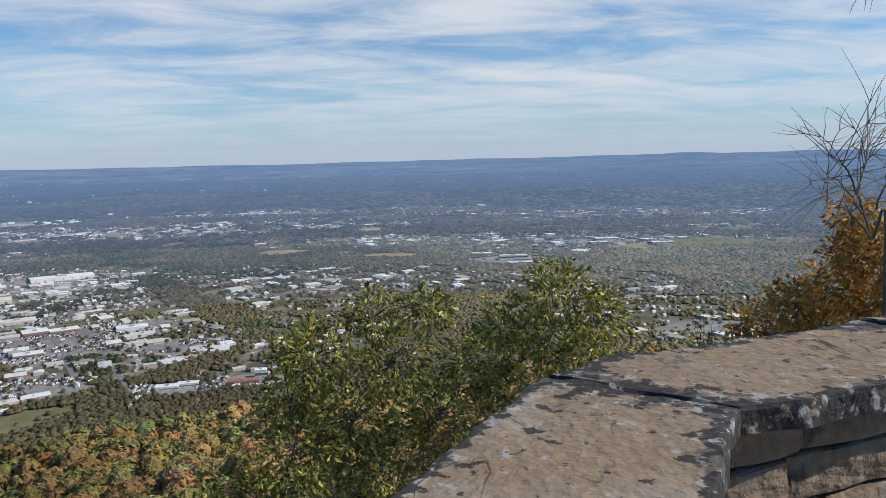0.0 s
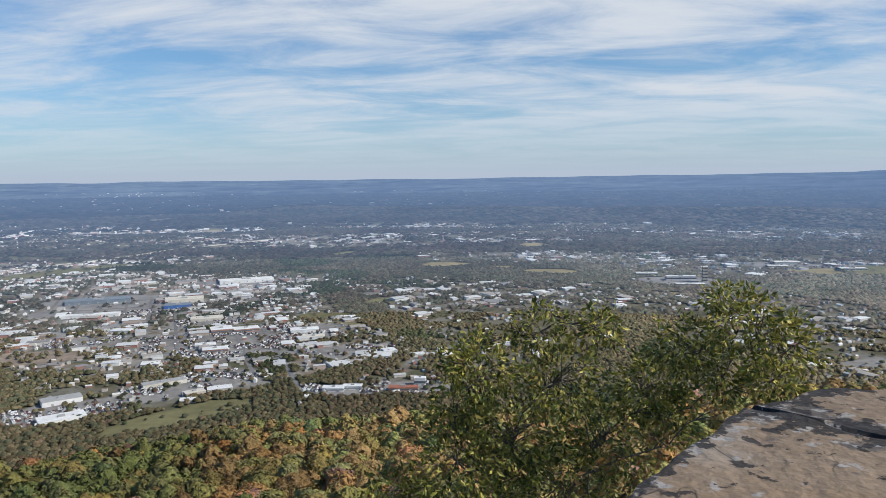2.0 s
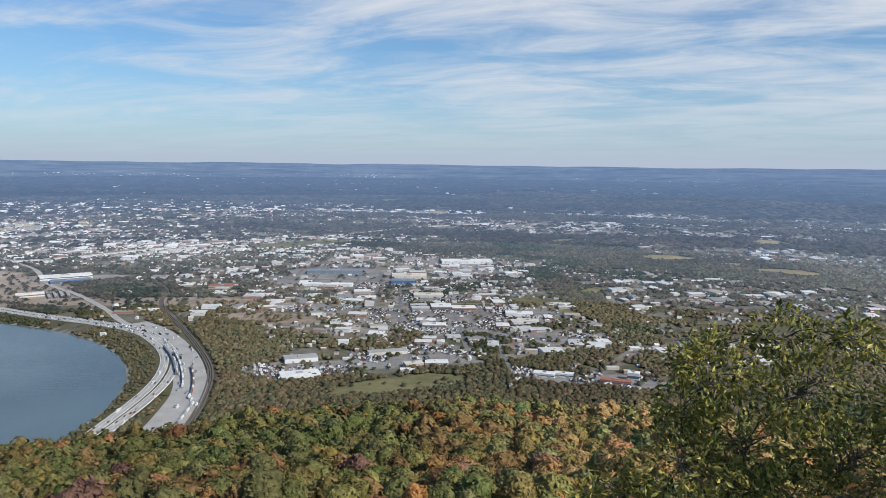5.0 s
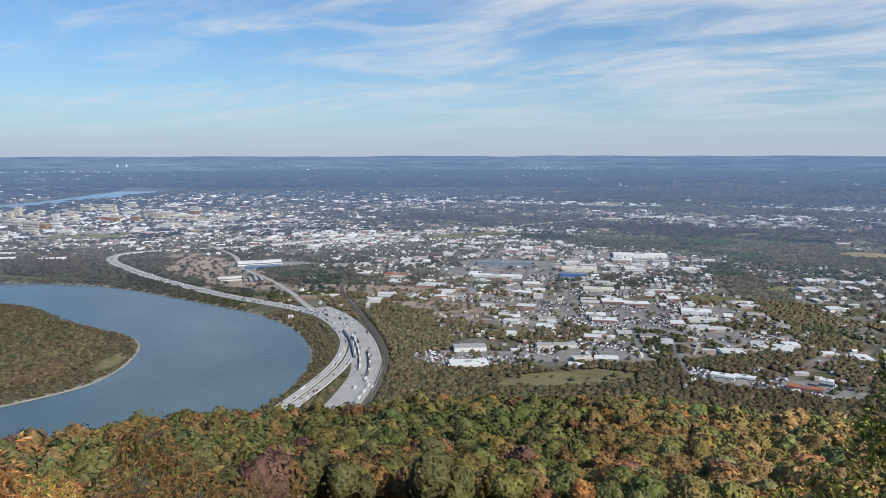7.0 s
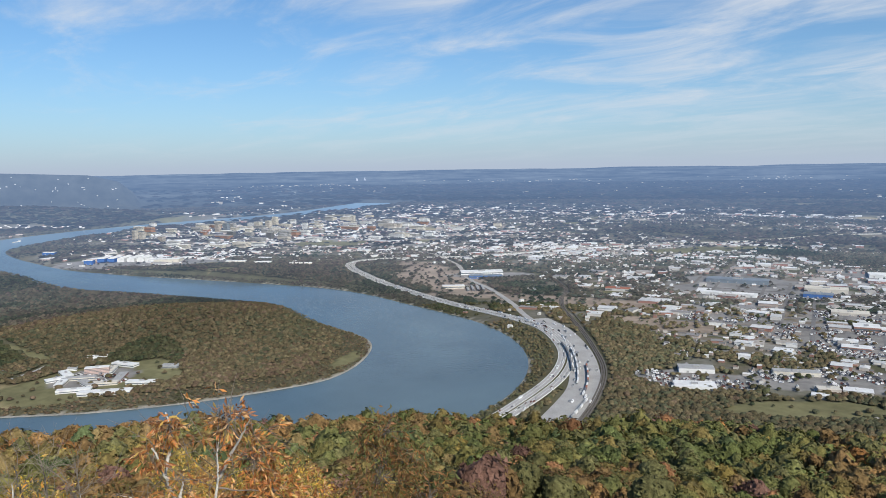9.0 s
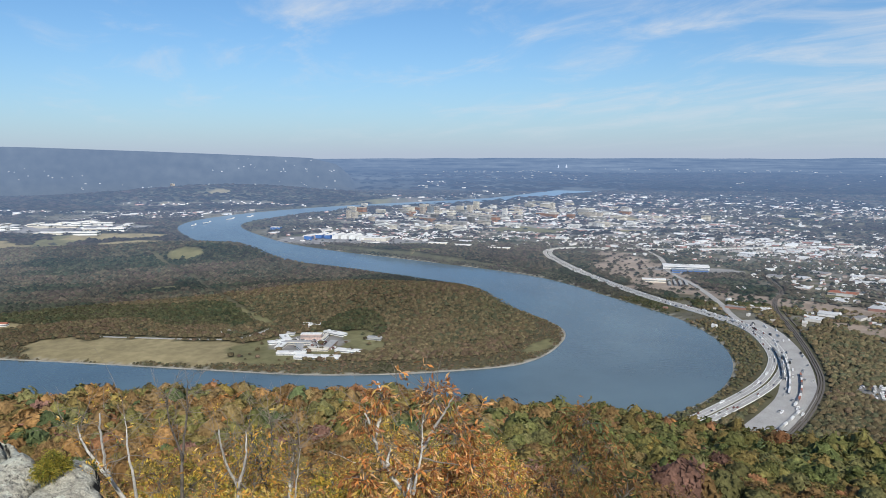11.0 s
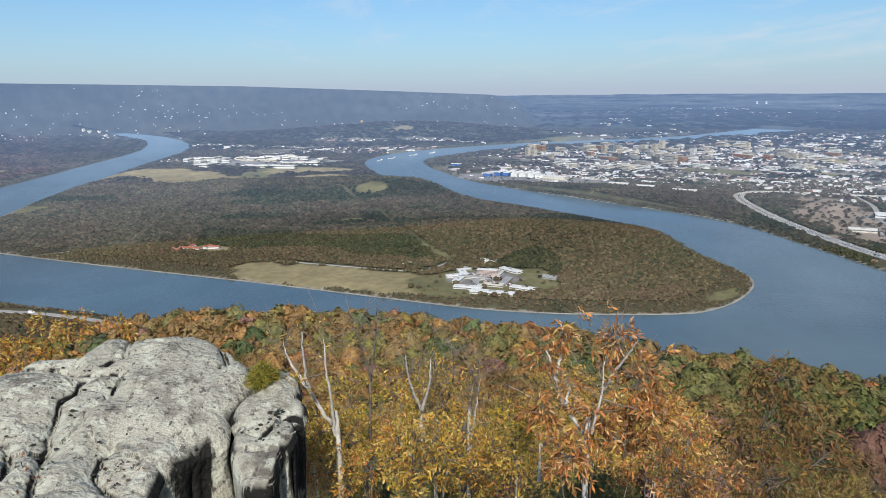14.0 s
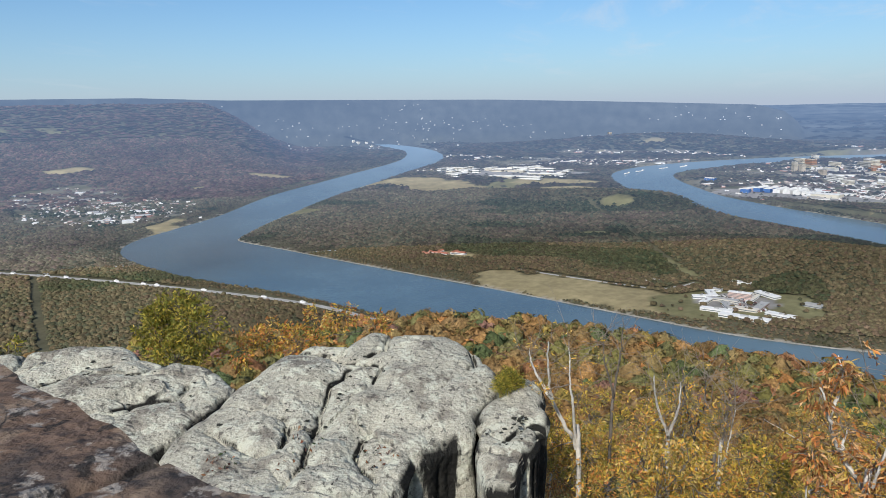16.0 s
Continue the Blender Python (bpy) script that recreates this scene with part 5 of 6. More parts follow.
tree("shrub", "small green leafy shrub sprouting low beside the oak", rooted(17.7, 8.6), crown(0, 8.8, [(17.7, -23.6, 2.2), (15.5, -25.0, 2.4), (19.5, -25.5, 2.0)], 2, 0.3),
     0.035, OAK, leaf=0.10, tips_per=150, per_tip=7, seed=5, category="shrub")
tree("brush", "dry russet brush with thin bare twigs under the oak", rooted(-1.5, 7.6), crown(0, 7.8, [(-1.5, -21.0, 2.6), (2.0, -22.5, 2.6), (-4.0, -20.2, 1.8), (-7.0, -17.5, 1.5)], 4, 0.3),
     0.03, BROWN, leaf=0.09, tips_per=70, per_tip=5, seed=6, category="shrub")
tree("oak_tree", "rust-brown autumn oak standing beyond the capstones", rooted(-30, 9.6),
     crown(0, 9.8, [(-29.2, -4.4, 1.7), (-30.6, -6.7, 2.5), (-28.3, -9.6, 2.5), (-26.0, -10.9, 2.0), (-31.6, -10.5, 2.6), (-22.6, -12.7, 1.1), (-33, -8, 2.6), (-24.3, -12.2, 1.5), (-28, -12.6, 2.4), (-29.4, -7.2, 1.9)], 7),
     0.10, RUST, leaf=0.095, tips_per=210, per_tip=7, seed=8)
stem_tree("bare_tree", "bare dark twigs of a leafless young tree", 8.8, 0.0,
          [[(-31.5, -10.0), (-30.5, -6.0), (-29.6, -3.2), (-28.8, -1.2), (-27.8, -0.4)], [(-30.5, -6.0), (-29.0, -4.2), (-27.8, -3.6)], [(-29.6, -3.2), (-29.9, -1.2), (-30.4, 0.2)], [(-30.8, -4.0), (-31.4, -0.5)], [(-29.9, -4.4), (-28.6, -2.4), (-27.6, -1.8)]],
          0.022, m_bark, BROWN, 10, [], tips_per=0, bare=1.0)
tree("bare_shrub", "thin leafless grey shrub behind the wall", rooted(-19.7, 8.2), crown(0, 8.4, [(-19.7, -13.0, 1.3), (-20.5, -13.9, 1.2)], 9, 0.2),
     0.018, RUST, tips_per=20, seed=12, bare=1.0, category="shrub")

# orange chestnut-leaved saplings on the steep slope ahead
stem_tree("sapling", "pale-barked sapling with drooping orange and copper leaves", 9.6, 85.15,
          [[(78.1, -27.8), (78.2, -26.2), (79.3, -24.9), (80.3, -23.5), (80.9, -21.8), (81.6, -19.9)], [(78.2, -26.2), (77.7, -25.5), (77.1, -22.7), (76.9, -20.0)], [(80.0, -23.9), (79.6, -22.4)], [(82.0, -29.5), (82.0, -26.1)], [(81.8, -27.0), (80.5, -26.1)],
           [(77.1, -22.7), (75.5, -20.3), (74.4, -18.6)], [(80.9, -21.8), (80.2, -19.2), (80.6, -17.6)]], 0.05, m_pale_bark, FLAME, 14,
          crown(85.15, 9.6, [(81.6, -20.4, 1.3), (77.6, -24.6, 2.2), (80.4, -18.4, 1.3), (76.0, -18.8, 1.6), (74.4, -21.6, 2.6), (81.8, -24.6, 1.8), (79.3, -27.6, 2.6), (75.2, -25.8, 2.8), (72.9, -24.0, 2.2)], 3, 0.4), leaf=0.115, tips_per=58, per_tip=8, droop=0.6, narrow=0.3)
tree("sapling", "copper-leaved young tree with dense brown lower leaves", rooted(63.9, 10.2, 84.4),
     crown(84.4, 10.4, [(63.7, -20.2, 1.9), (65.6, -20.6, 1.2), (64.3, -23.6, 3.2), (60.5, -25.0, 2.4), (66.5, -25.0, 2.4), (62.0, -22.3, 1.8), (64, -27.2, 3.2)], 5, 0.4),
     0.055, BROWN + FLAME[3:4], leaf=0.10, tips_per=150, per_tip=6, seed=16, fork=0.7, droop=0.6, narrow=0.3)
tree("sapling", "young tree with sparse orange leaf sprays on thin twigs", rooted(69.5, 9.0, 84.4),
     crown(84.4, 9.2, [(72.1, -26.0, 2.6), (69.5, -24.2, 1.6), (67.5, -28, 2.4), (70.5, -28.5, 2.6)], 8, 0.4),
     0.04, FLAME, leaf=0.09, tips_per=85, per_tip=7, seed=18, droop=0.5, narrow=0.3)
stem_tree("birch_tree", "slender birch with white trunks and thin golden leaves", 12.5, 85.15,
          [[(98.9, -26.7), (99.4, -25.3), (100.9, -22.9), (101.4, -20.7), (101.5, -18.2)], [(99.2, -26.0), (99.4, -23.0), (99.7, -20.9), (99.8, -18.6)], [(100.9, -22.9), (102.6, -20.2), (103.0, -18.6)]], 0.06, m_pale_bark, GOLD, 20,
          crown(85.15, 12.6, [(100.5, -24.5, 1.6), (98.0, -24.0, 1.6), (99.0, -27.0, 2.2), (101.8, -26.5, 1.8), (102.2, -22.0, 1.0)], 6, 0.8), leaf=0.085, tips_per=34, per_tip=5)
stem_tree("birch_tree", "slender pale birch with bare twigs and few yellow leaves", 12.2, 85.15,
          [[(91.8, -28.2), (92.1, -26.1), (91.9, -24.5), (92.8, -22.6), (93.2, -20.3)], [(91.9, -24.5), (91.2, -22.4), (91.1, -20.6)], [(89.4, -28.6), (92.0, -28.2), (93.3, -27.4), (94.1, -26.3)]], 0.055, m_pale_bark, GOLD, 22,
          crown(85.15, 12.4, [(93.6, -24.4, 1.6), (90.6, -25.5, 1.8), (94.6, -27.0, 2.2), (91.6, -27.8, 2.0)], 7, 0.8), leaf=0.085, tips_per=34, per_tip=5)
stem_tree("young_tree", "grey leafless young tree with thin upright twigs", 13.5, 85.15,
          [[(88.2, -27.5), (88.6, -26.3), (89.8, -24.4), (90.5, -22.2), (91.0, -19.5)], [(89.8, -24.4), (89.2, -21.8), (89.3, -19.8)]], 0.05, m_bark, BROWN, 24, [], tips_per=0, bare=0.8)
stem_tree("birch_tree", "short pale birch stems among russet brush", 12.8, 85.15,
          [[(87.9, -27.0), (87.8, -24.9), (87.6, -22.4)], [(87.7, -26.4), (87.4, -24.9), (87.0, -22.2)]], 0.045, m_pale_bark, GOLD + BROWN, 26,
          crown(85.15, 12.9, [(86.6, -25.6, 1.6), (88.4, -26.6, 1.6), (85.6, -27.4, 1.8)], 8, 0.6), leaf=0.085, tips_per=34, per_tip=5)
stem_tree("bare_tree", "dark bare bough reaching over the end of the wall", 7.0, 0.0,
          [[(-38.0, -16.0), (-37.0, -4.0), (-35.5, 5.0), (-33.0, 10.2), (-31.0, 11.2)], [(-33.0, 10.2), (-31.2, 12.2), (-30.3, 12.0)]], 0.06, m_bark, BROWN, 30, [], tips_per=0, bare=1.0)
stem_tree("bare_tree", "thin bare grey tree standing above the autumn slope", 16.0, 85.15,
          [[(96.2, -26.0), (96.0, -22.0), (95.6, -19.2), (95.4, -16.9)], [(96.0, -22.0), (96.8, -19.4), (96.9, -17.6)]], 0.05, m_bark, BROWN, 28, [], tips_per=0, bare=0.95)
rr = random.Random(40)
for k in range(36):
    yaw = rr.uniform(58, 114)
    dist = rr.uniform(14, 34)
    top = rr.uniform(-25.5, -21.5) if yaw > 70 else rr.uniform(-27, -23.5)
    rows = [(yaw + rr.uniform(-3, 3), top - rr.uniform(0, 5), rr.uniform(1.6, 3.0)) for _ in range(4)]
    tree("brush", rr.choice(["golden and orange brush on the steep slope", "yellowing leafy brush on the steep slope"]), rooted(yaw, dist, 90), crown(90, dist, rows, k, 1.5),
         0.05, BROWN if yaw < 72 else rr.choice([GOLD, GOLD, FLAME, BROWN, GOLD[:2] + LIME[:1]]), leaf=0.10, tips_per=44, per_tip=8, seed=50 + k, category="shrub", bark=rr.choice([m_bark, m_pale_bark]))
for k in range(10):
    yaw, dist = 84.0 + 1.35 * k + rr.uniform(-0.7, 0.7), rr.uniform(9.6, 11.8)
    rows = [(yaw + rr.uniform(-2, 2), -26.0 - rr.uniform(0, 4.5), rr.uniform(1.2, 2.2)) for _ in range(5)]
    tree("brush", "leggy brush with golden and ochre leaf sprays close below", rooted(yaw, dist, 90), crown(90, dist, rows, 200 + k, 0.8),
         0.035, rr.choice([GOLD, GOLD, GOLD + FLAME[:2], BROWN + GOLD[:1]]), leaf=0.078, tips_per=52, per_tip=9, seed=150 + k, category="shrub", bark=m_bark, narrow=0.36)
tree("yellow_green_tree", "dense yellow-green young tree behind the rocks", rooted(129.8, 20, 109), crown(109, 20.5, [(129.8, -14.2, 1.7), (131.2, -15.8, 1.7), (128.4, -16.0, 2.0), (130, -18, 2.6), (128.4, -14.3, 1.1), (131.0, -14.6, 1.1)], 2, 0.6),
     0.08, LIME, leaf=0.12, tips_per=130, per_tip=8, seed=90)
tree("shrub", "orange and gold shrub behind the boulder", rooted(121, 21, 109), crown(109, 21.5, [(119.2, -16.2, 1.6), (122.8, -17.2, 1.9), (117.4, -15.9, 1.4), (125.5, -17.8, 1.6), (120.8, -17.6, 2.0), (114.5, -16.8, 1.3), (124.2, -16.9, 1.2)], 2, 1.0),
     0.08, GOLD + FLAME[:2], leaf=0.13, tips_per=50, per_tip=8, seed=92, category="shrub")
tree("shrub", "small green shrub at the rim of the ledge", rooted(141, 15, 109), crown(109, 15.5, [(140.8, -15.2, 1.1), (143, -15.2, 1.5)], 2, 0.4), 0.03, LIME, leaf=0.10, tips_per=30, per_tip=8, seed=94, category="shrub")
tree("seedling", "tiny yellow-green pine seedling in a crack of the boulder", spot(103.9, -22.3, 11.6, 104), crown(104, 11.6, [(103.9, -20.7, 0.55), (103.5, -21.3, 0.7), (104.4, -21.4, 0.7)], 2, 0.1), 0.012, LIME, leaf=0.075, tips_per=1500, per_tip=8, seed=96, category="plant", narrow=0.2)

# fallen russet leaves caught in the hollows of the boulder
top = np.array([v.co for v in bpy.data.objects["boulder"].data.vertices])
rr = np.random.default_rng(35)
litter = []
for x, y, many in ((-9.6, -4.85, 16), (-9.45, -6.0, 12), (-8.5, -6.8, 18), (-8.9, -5.8, 10)):
    for _ in range(many):
        q = np.array([x, y]) + rr.normal(0, 0.13, 2)
        k = np.argmin(np.hypot(top[:, 0] - q[0], top[:, 1] - q[1]) - 0.01 * top[:, 2])
        litter.append(top[k] + [0, 0, 0.012])
litter = np.array(litter)
v, t, c = leaf_fan(rr, litter, np.tile([0.0, 0.0, 0.3], (len(litter), 1)), 2, 0.07, [(0.20, 0.075, 0.04), (0.28, 0.13, 0.06), (0.05, 0.07, 0.025), (0.12, 0.06, 0.04)], 0.1, 0.5, 0.25)
tagged(new("leaf_litter", mesh_from("leaf_litter", v, t, m_leaf, c)), "fallen russet leaves caught in hollows of the boulder", "fallen leaves", kind="stuff")

# ---- buildings that stand out ----
PAINT = {"white": (0.70, 0.70, 0.68), "cream": (0.60, 0.56, 0.48), "grey": (0.36, 0.36, 0.35), "dark": (0.15, 0.155, 0.165), "brick": (0.33, 0.19, 0.145), "blue": (0.07, 0.16, 0.38),
         "beige": (0.52, 0.48, 0.42), "slate": (0.20, 0.24, 0.28), "pink": (0.55, 0.40, 0.34), "tan": (0.44, 0.39, 0.34), "rust": (0.35, 0.14, 0.09)}
BUILT = {k: material(k + "_building", c, rough=0.75, grain=0.1, grain_scale=0.15, stain=0.1, stain_scale=0.03, spec=0.25) for k, c in PAINT.items()}
m_glass = material("window_glass", (0.13, 0.15, 0.17), rough=0.1, spec=0.7)


def box_mesh(name, w, d, z0, z1, mat):
    v = [(x * w / 2, y * d / 2, z) for z in (z0, z1) for x, y in ((-1, -1), (1, -1), (1, 1), (-1, 1))]
    f = [(3, 2, 1, 0), (4, 5, 6, 7), (0, 1, 5, 4), (1, 2, 6, 5), (2, 3, 7, 6), (3, 0, 4, 7)]
    return mesh_from(name, v, f, mat)


def gable_mesh(name, w, d, z0, rise, mat):
    v = [(x * w / 2, y * d / 2, z0) for x, y in ((-1, -1), (1, -1), (1, 1), (-1, 1))] + [(-w / 2, 0, z0 + rise), (w / 2, 0, z0 + rise)]
    f = [(0, 1, 5), (0, 5, 4), (2, 3, 4), (2, 4, 5), (1, 2, 5), (3, 0, 4), (0, 2, 1), (0, 3, 2)]
    return mesh_from(name, v, f, mat)


def building(name, x, y, w, d, h, turn, wall, roof, label, category="building", gable=0.0, floors=0, doors=0, group=""):
    z = float(land(np.array([x]), np.array([y]))[0][0])
    P = np.array([x, y, max(z, WATER + 4)])
    at, k = drawn_in(P), float(reach_scale(P))
    thing = tagged(new(name), label, category, group)
    thing.matrix_basis = pose(*at, 0, 0, turn) @ Matrix.Scale(k, 4)
    part("wall", box_mesh("wall", w, d, -3, h, BUILT[wall]), BUILT[wall], thing)
    if gable:
        part("roof", gable_mesh("roof", w * 1.02, d * 1.03, h, gable, BUILT[roof]), BUILT[roof], thing)
    else:
        part("roof", box_mesh("roof", w * 1.01, d * 1.01, h + 0.02, h + 0.9, BUILT[roof]), BUILT[roof], thing)
        part("roof_plant", box_mesh("roof_plant", w * 0.16, d * 0.22, h + 0.9, h + 3.4, BUILT["grey"]), BUILT["grey"], thing)
    for n in range(floors):
        zf = h * (n + 0.35) / floors
        part("window_band", box_mesh("window_band", w * 1.006, d * 1.006, zf, zf + h / floors * 0.32, m_glass), m_glass, thing)
    for n in range(doors):
        for sgn in (-1, 1):
            dm = box_mesh("loading_door", min(5, w / doors * 0.5), 0.5, 0.3, min(4.5, h * 0.7), BUILT["grey"])
            ob = part("loading_door", dm, BUILT["grey"], thing)
            ob.location = (w * ((n + 0.5) / doors - 0.5), sgn * (d / 2 + 0.1), 0)
    return thing


SHEDS = [("slate", "slate", -1760, 2240, 210, 62, 11, 33), ("white", "white", -1600, 1985, 185, 34, 9, 30), ("blue", "slate", -1420, 2200, 85, 48, 11, 30), ("cream", "cream", -1470, 2320, 130, 70, 10, 32),
         ("white", "white", -1480, 2800, 220, 70, 10, 35), ("beige", "cream", -1200, 2010, 95, 50, 8, 32), ("white", "grey", -1040, 1200, 72, 34, 9, 48), ("white", "white", -960, 1105, 78, 40, 8, 48),
         ("cream", "grey", -910, 1345, 88, 24, 8, 46), ("tan", "cream", -805, 1290, 40, 22, 8, 48), ("white", "white", -830, 1900, 78, 40, 8, 25), ("white", "cream", -770, 1820, 60, 36, 7, 22)]
for wall, roof, x, y, w, d, h, turn in SHEDS:
    building("warehouse", x, y, w, d, h, turn, wall, roof, f"long low {wall} warehouse with a {roof} flat roof", "warehouse", doors=max(2, int(w / 28)), group="warehouses")
SHEDS = [("brick", "white", -1060, 1850, 60, 50, 12, 35), ("brick", "white", -1000, 1880, 70, 40, 9, 35), ("brick", "white", -960, 1640, 62, 34, 8, 30), ("white", "white", -1010, 1680, 52, 28, 8, 30),
         ("white", "white", -540, 1372, 44, 22, 7, 12), ("white", "white", -505, 1390, 40, 18, 7, 12), ("white", "white", -375, 1440, 24, 18, 16, 10), ("brick", "rust", -400, 1400, 60, 20, 7, 12),
         ("tan", "rust", -1880, 1770, 82, 40, 9, 35), ("white", "white", -2490, 1600, 170, 60, 10, 62), ("blue", "slate", -2400, 1560, 130, 40, 9, 62), ("cream", "white", -2260, 1330, 80, 30, 9, 62)]
for wall, roof, x, y, w, d, h, turn in SHEDS:
    building("commercial_building", x, y, w, d, h, turn, wall, roof, f"{wall} commercial block with a {roof} roof among car parks", "commercial building", floors=1, doors=2, group="commercial blocks")
# open platforms of the old rail depot
for k in range(4):
    building("platform_roof", -2215 + 9 * k, 1362 + 16 * k, 95, 9, 5, 152, "dark", "grey", "long dark platform roof in the bare rail depot", "platform roof", gable=1.2, group="platform roofs")

# hospital on the bend
WARDS = [("pink", "white", -1716, 112, 44, 14, 17, 75, 5), ("white", "white", -1738, 52, 50, 15, 6, 10, 1), ("white", "white", -1704, 30, 34, 14, 6, 100, 1), ("white", "white", -1552, 112, 88, 17, 7, 70, 1),
         ("white", "white", -1590, 185, 55, 15, 6, 60, 1), ("brick", "grey", -1650, 150, 60, 14, 6, 160, 1), ("white", "white", -1757, 172, 55, 16, 6, 40, 1), ("white", "grey", -1640, 85, 46, 14, 6, 15, 1),
         ("cream", "white", -1850, 122, 40, 22, 6, 80, 1), ("grey", "grey", -1690, 258, 34, 18, 5, 60, 1), ("white", "grey", -1832, -80, 32, 14, 5, 75, 1), ("cream", "grey", -1690, 75, 60, 13, 6, 72, 1), ("cream", "white", -1668, 40, 40, 13, 6, 160, 1), ("cream", "cream", -1622, 118, 46, 14, 6, 70, 1),
         ("white", "cream", -1725, 140, 42, 13, 6, 160, 1), ("white", "white", -1600, 60, 58, 14, 6, 75, 1), ("white", "grey", -1780, 60, 30, 12, 5, 75, 1)]
for wall, roof, x, y, w, d, h, turn, n in WARDS:
    building("hospital_wing", x, y, w * 1.12, d * 1.25, h * 0.9, turn, wall, roof, f"{wall} hospital wing with a flat {roof} roof on the river bend", "hospital building", floors=n, group="hospital wings")
for x, y, w, d, turn in ((-2050, -705, 46, 13, 70), (-2066, -650, 34, 13, 75), (-2040, -752, 30, 12, 60), (-2075, -672, 30, 12, 160), (-2060, -738, 24, 12, 70), (-2085, -720, 22, 10, 160)):
    building("red_roofed_house", x + 8, y, w, d, 6, turn, "white", "rust", "white house with a red pitched roof in the woods", "house", gable=4, floors=1, group="red-roofed houses")

# mill and quays across the river
for k in range(5):
    building("mill_hall", -3960 + 24 * k, 330 + 42 * k, 110, 34, 15, 152, "blue" if k < 2 else "white", "white", "tall white-roofed mill hall by the river quay", "mill", gable=7, group="mill halls")
for x, y, w, d, h, wall in ((-3730, 590, 120, 70, 13, "cream"), (-3800, 530, 60, 50, 10, "white"), (-4420, 100, 60, 40, 12, "blue"), (-3620, 520, 50, 26, 9, "tan"), (-3850, 250, 40, 30, 18, "blue"),
                            (-3420, 840, 90, 40, 8, "cream"), (-3300, 930, 80, 34, 8, "white"), (-3150, 1060, 100, 30, 7, "cream")):
    building("works_shed", x, y, w, d, h, 62, wall, "white" if wall != "tan" else "grey", f"{wall} works shed near the river bank", "works shed", gable=3, doors=2, group="works sheds")
# towers of the town centre
TOWERS = [("tan", -5262, 1175, 42, 34, 68), ("slate", -5226, 1225, 44, 36, 74), ("cream", -5400, 1500, 60, 40, 58), ("beige", -5375, 1570, 46, 36, 66), ("cream", -5601, 1690, 44, 40, 80), ("dark", -4593, 1350, 46, 34, 44),
          ("grey", -4545, 1418, 60, 34, 36), ("white", -5028, 1734, 40, 34, 60), ("cream", -5444, 2280, 36, 32, 64), ("beige", -4640, 2225, 95, 40, 46), ("beige", -4670, 2300, 60, 34, 34), ("white", -4720, 2400, 80, 30, 30),
          ("beige", -5061, 605, 34, 30, 72), ("beige", -5036, 645, 36, 30, 58), ("tan", -4900, 740, 50, 30, 30), ("dark", -4900, 1180, 60, 34, 34)]
for wall, x, y, w, d, h in TOWERS:
    building("office_tower", x, y, w * 0.85, d * 0.85, h * 0.85, 33, wall, "grey", f"{wall} office tower in the town centre", "tower block", floors=max(5, h // 6), group="town towers")
rr = random.Random(5)
for k in range(90):
    x, y = rr.uniform(-5900, -4100), rr.uniform(700, 2900)
    wall = rr.choice(["white", "cream", "beige", "brick", "grey", "white", "white", "cream"])
    building("town_block", x, y, rr.uniform(40, 110), rr.uniform(25, 50), rr.uniform(12, 32), 33, wall, rr.choice(["white", "grey", "cream"]), f"{wall} town block of several storeys", "building", floors=3, group="town blocks")
for k in range(30):
    x, y = rr.uniform(-5050, -4250), rr.uniform(-1650, -750)
    building("institution_block", x, y, rr.uniform(70, 170), rr.uniform(30, 60), rr.uniform(9, 17), rr.choice([78, 168]), rr.choice(["cream", "white"]), "white", "pale flat-roofed institution block amid fields", "building", floors=1, group="institution blocks")
building("apartment_tower", -8000, -850, 60, 30, 70, 20, "tan", "grey", "tan apartment tower on a wooded hill", "tower block", floors=8)
# factory with a square tower, seen over the oak
for name, x, y, w, d, h, wall in (("factory_tower", 389, 3080, 18, 18, 62, "beige"), ("factory_hall", 300, 3120, 120, 30, 16, "white"), ("factory_hall", 170, 3230, 90, 30, 12, "white"), ("factory_hall", 320, 2960, 110, 34, 8, "grey"),
                                  ("factory_hall", 830, 3700, 120, 50, 9, "white"), ("factory_hall", 1050, 3480, 110, 40, 8, "white"), ("factory_hall", 760, 3560, 90, 40, 8, "cream")):
    building(name, x, y, w, d, h, 8, wall, "white", f"{wall} {name.replace('_', ' ')} rising over the woods", "factory", floors=1 if h < 40 else 5, group="factory buildings" if "hall" in name else "")
# cement works far up the river
for k, (x, y, w, h) in enumerate(((-8050, -3870, 22, 78), (-8010, -3790, 40, 58), (-8040, -3700, 40, 56), (-8120, -4050, 90, 20), (-7900, -3600, 120, 14))):
    building("silo_block", x, y, w, 30, h, 64, "white", "white", "pale concrete silo block of a far cement works", "silo", group="silos")

building("domed_hall", -8180, 2580, 60, 40, 14, 40, "white", "white", "white landmark hall across the far river", "hall", gable=12)


def lathe(profile, sides=20):
    """A round body from rows of radius and height."""
    a = np.arange(sides) / sides * 2 * np.pi
    v = np.array([(r * math.cos(b), r * math.sin(b), z) for r, z in profile for b in a])
    q = np.array([(k * sides + i, k * sides + (i + 1) % sides, (k + 1) * sides + (i + 1) % sides, (k + 1) * sides + i) for k in range(len(profile) - 1) for i in range(sides)])
    return v, q


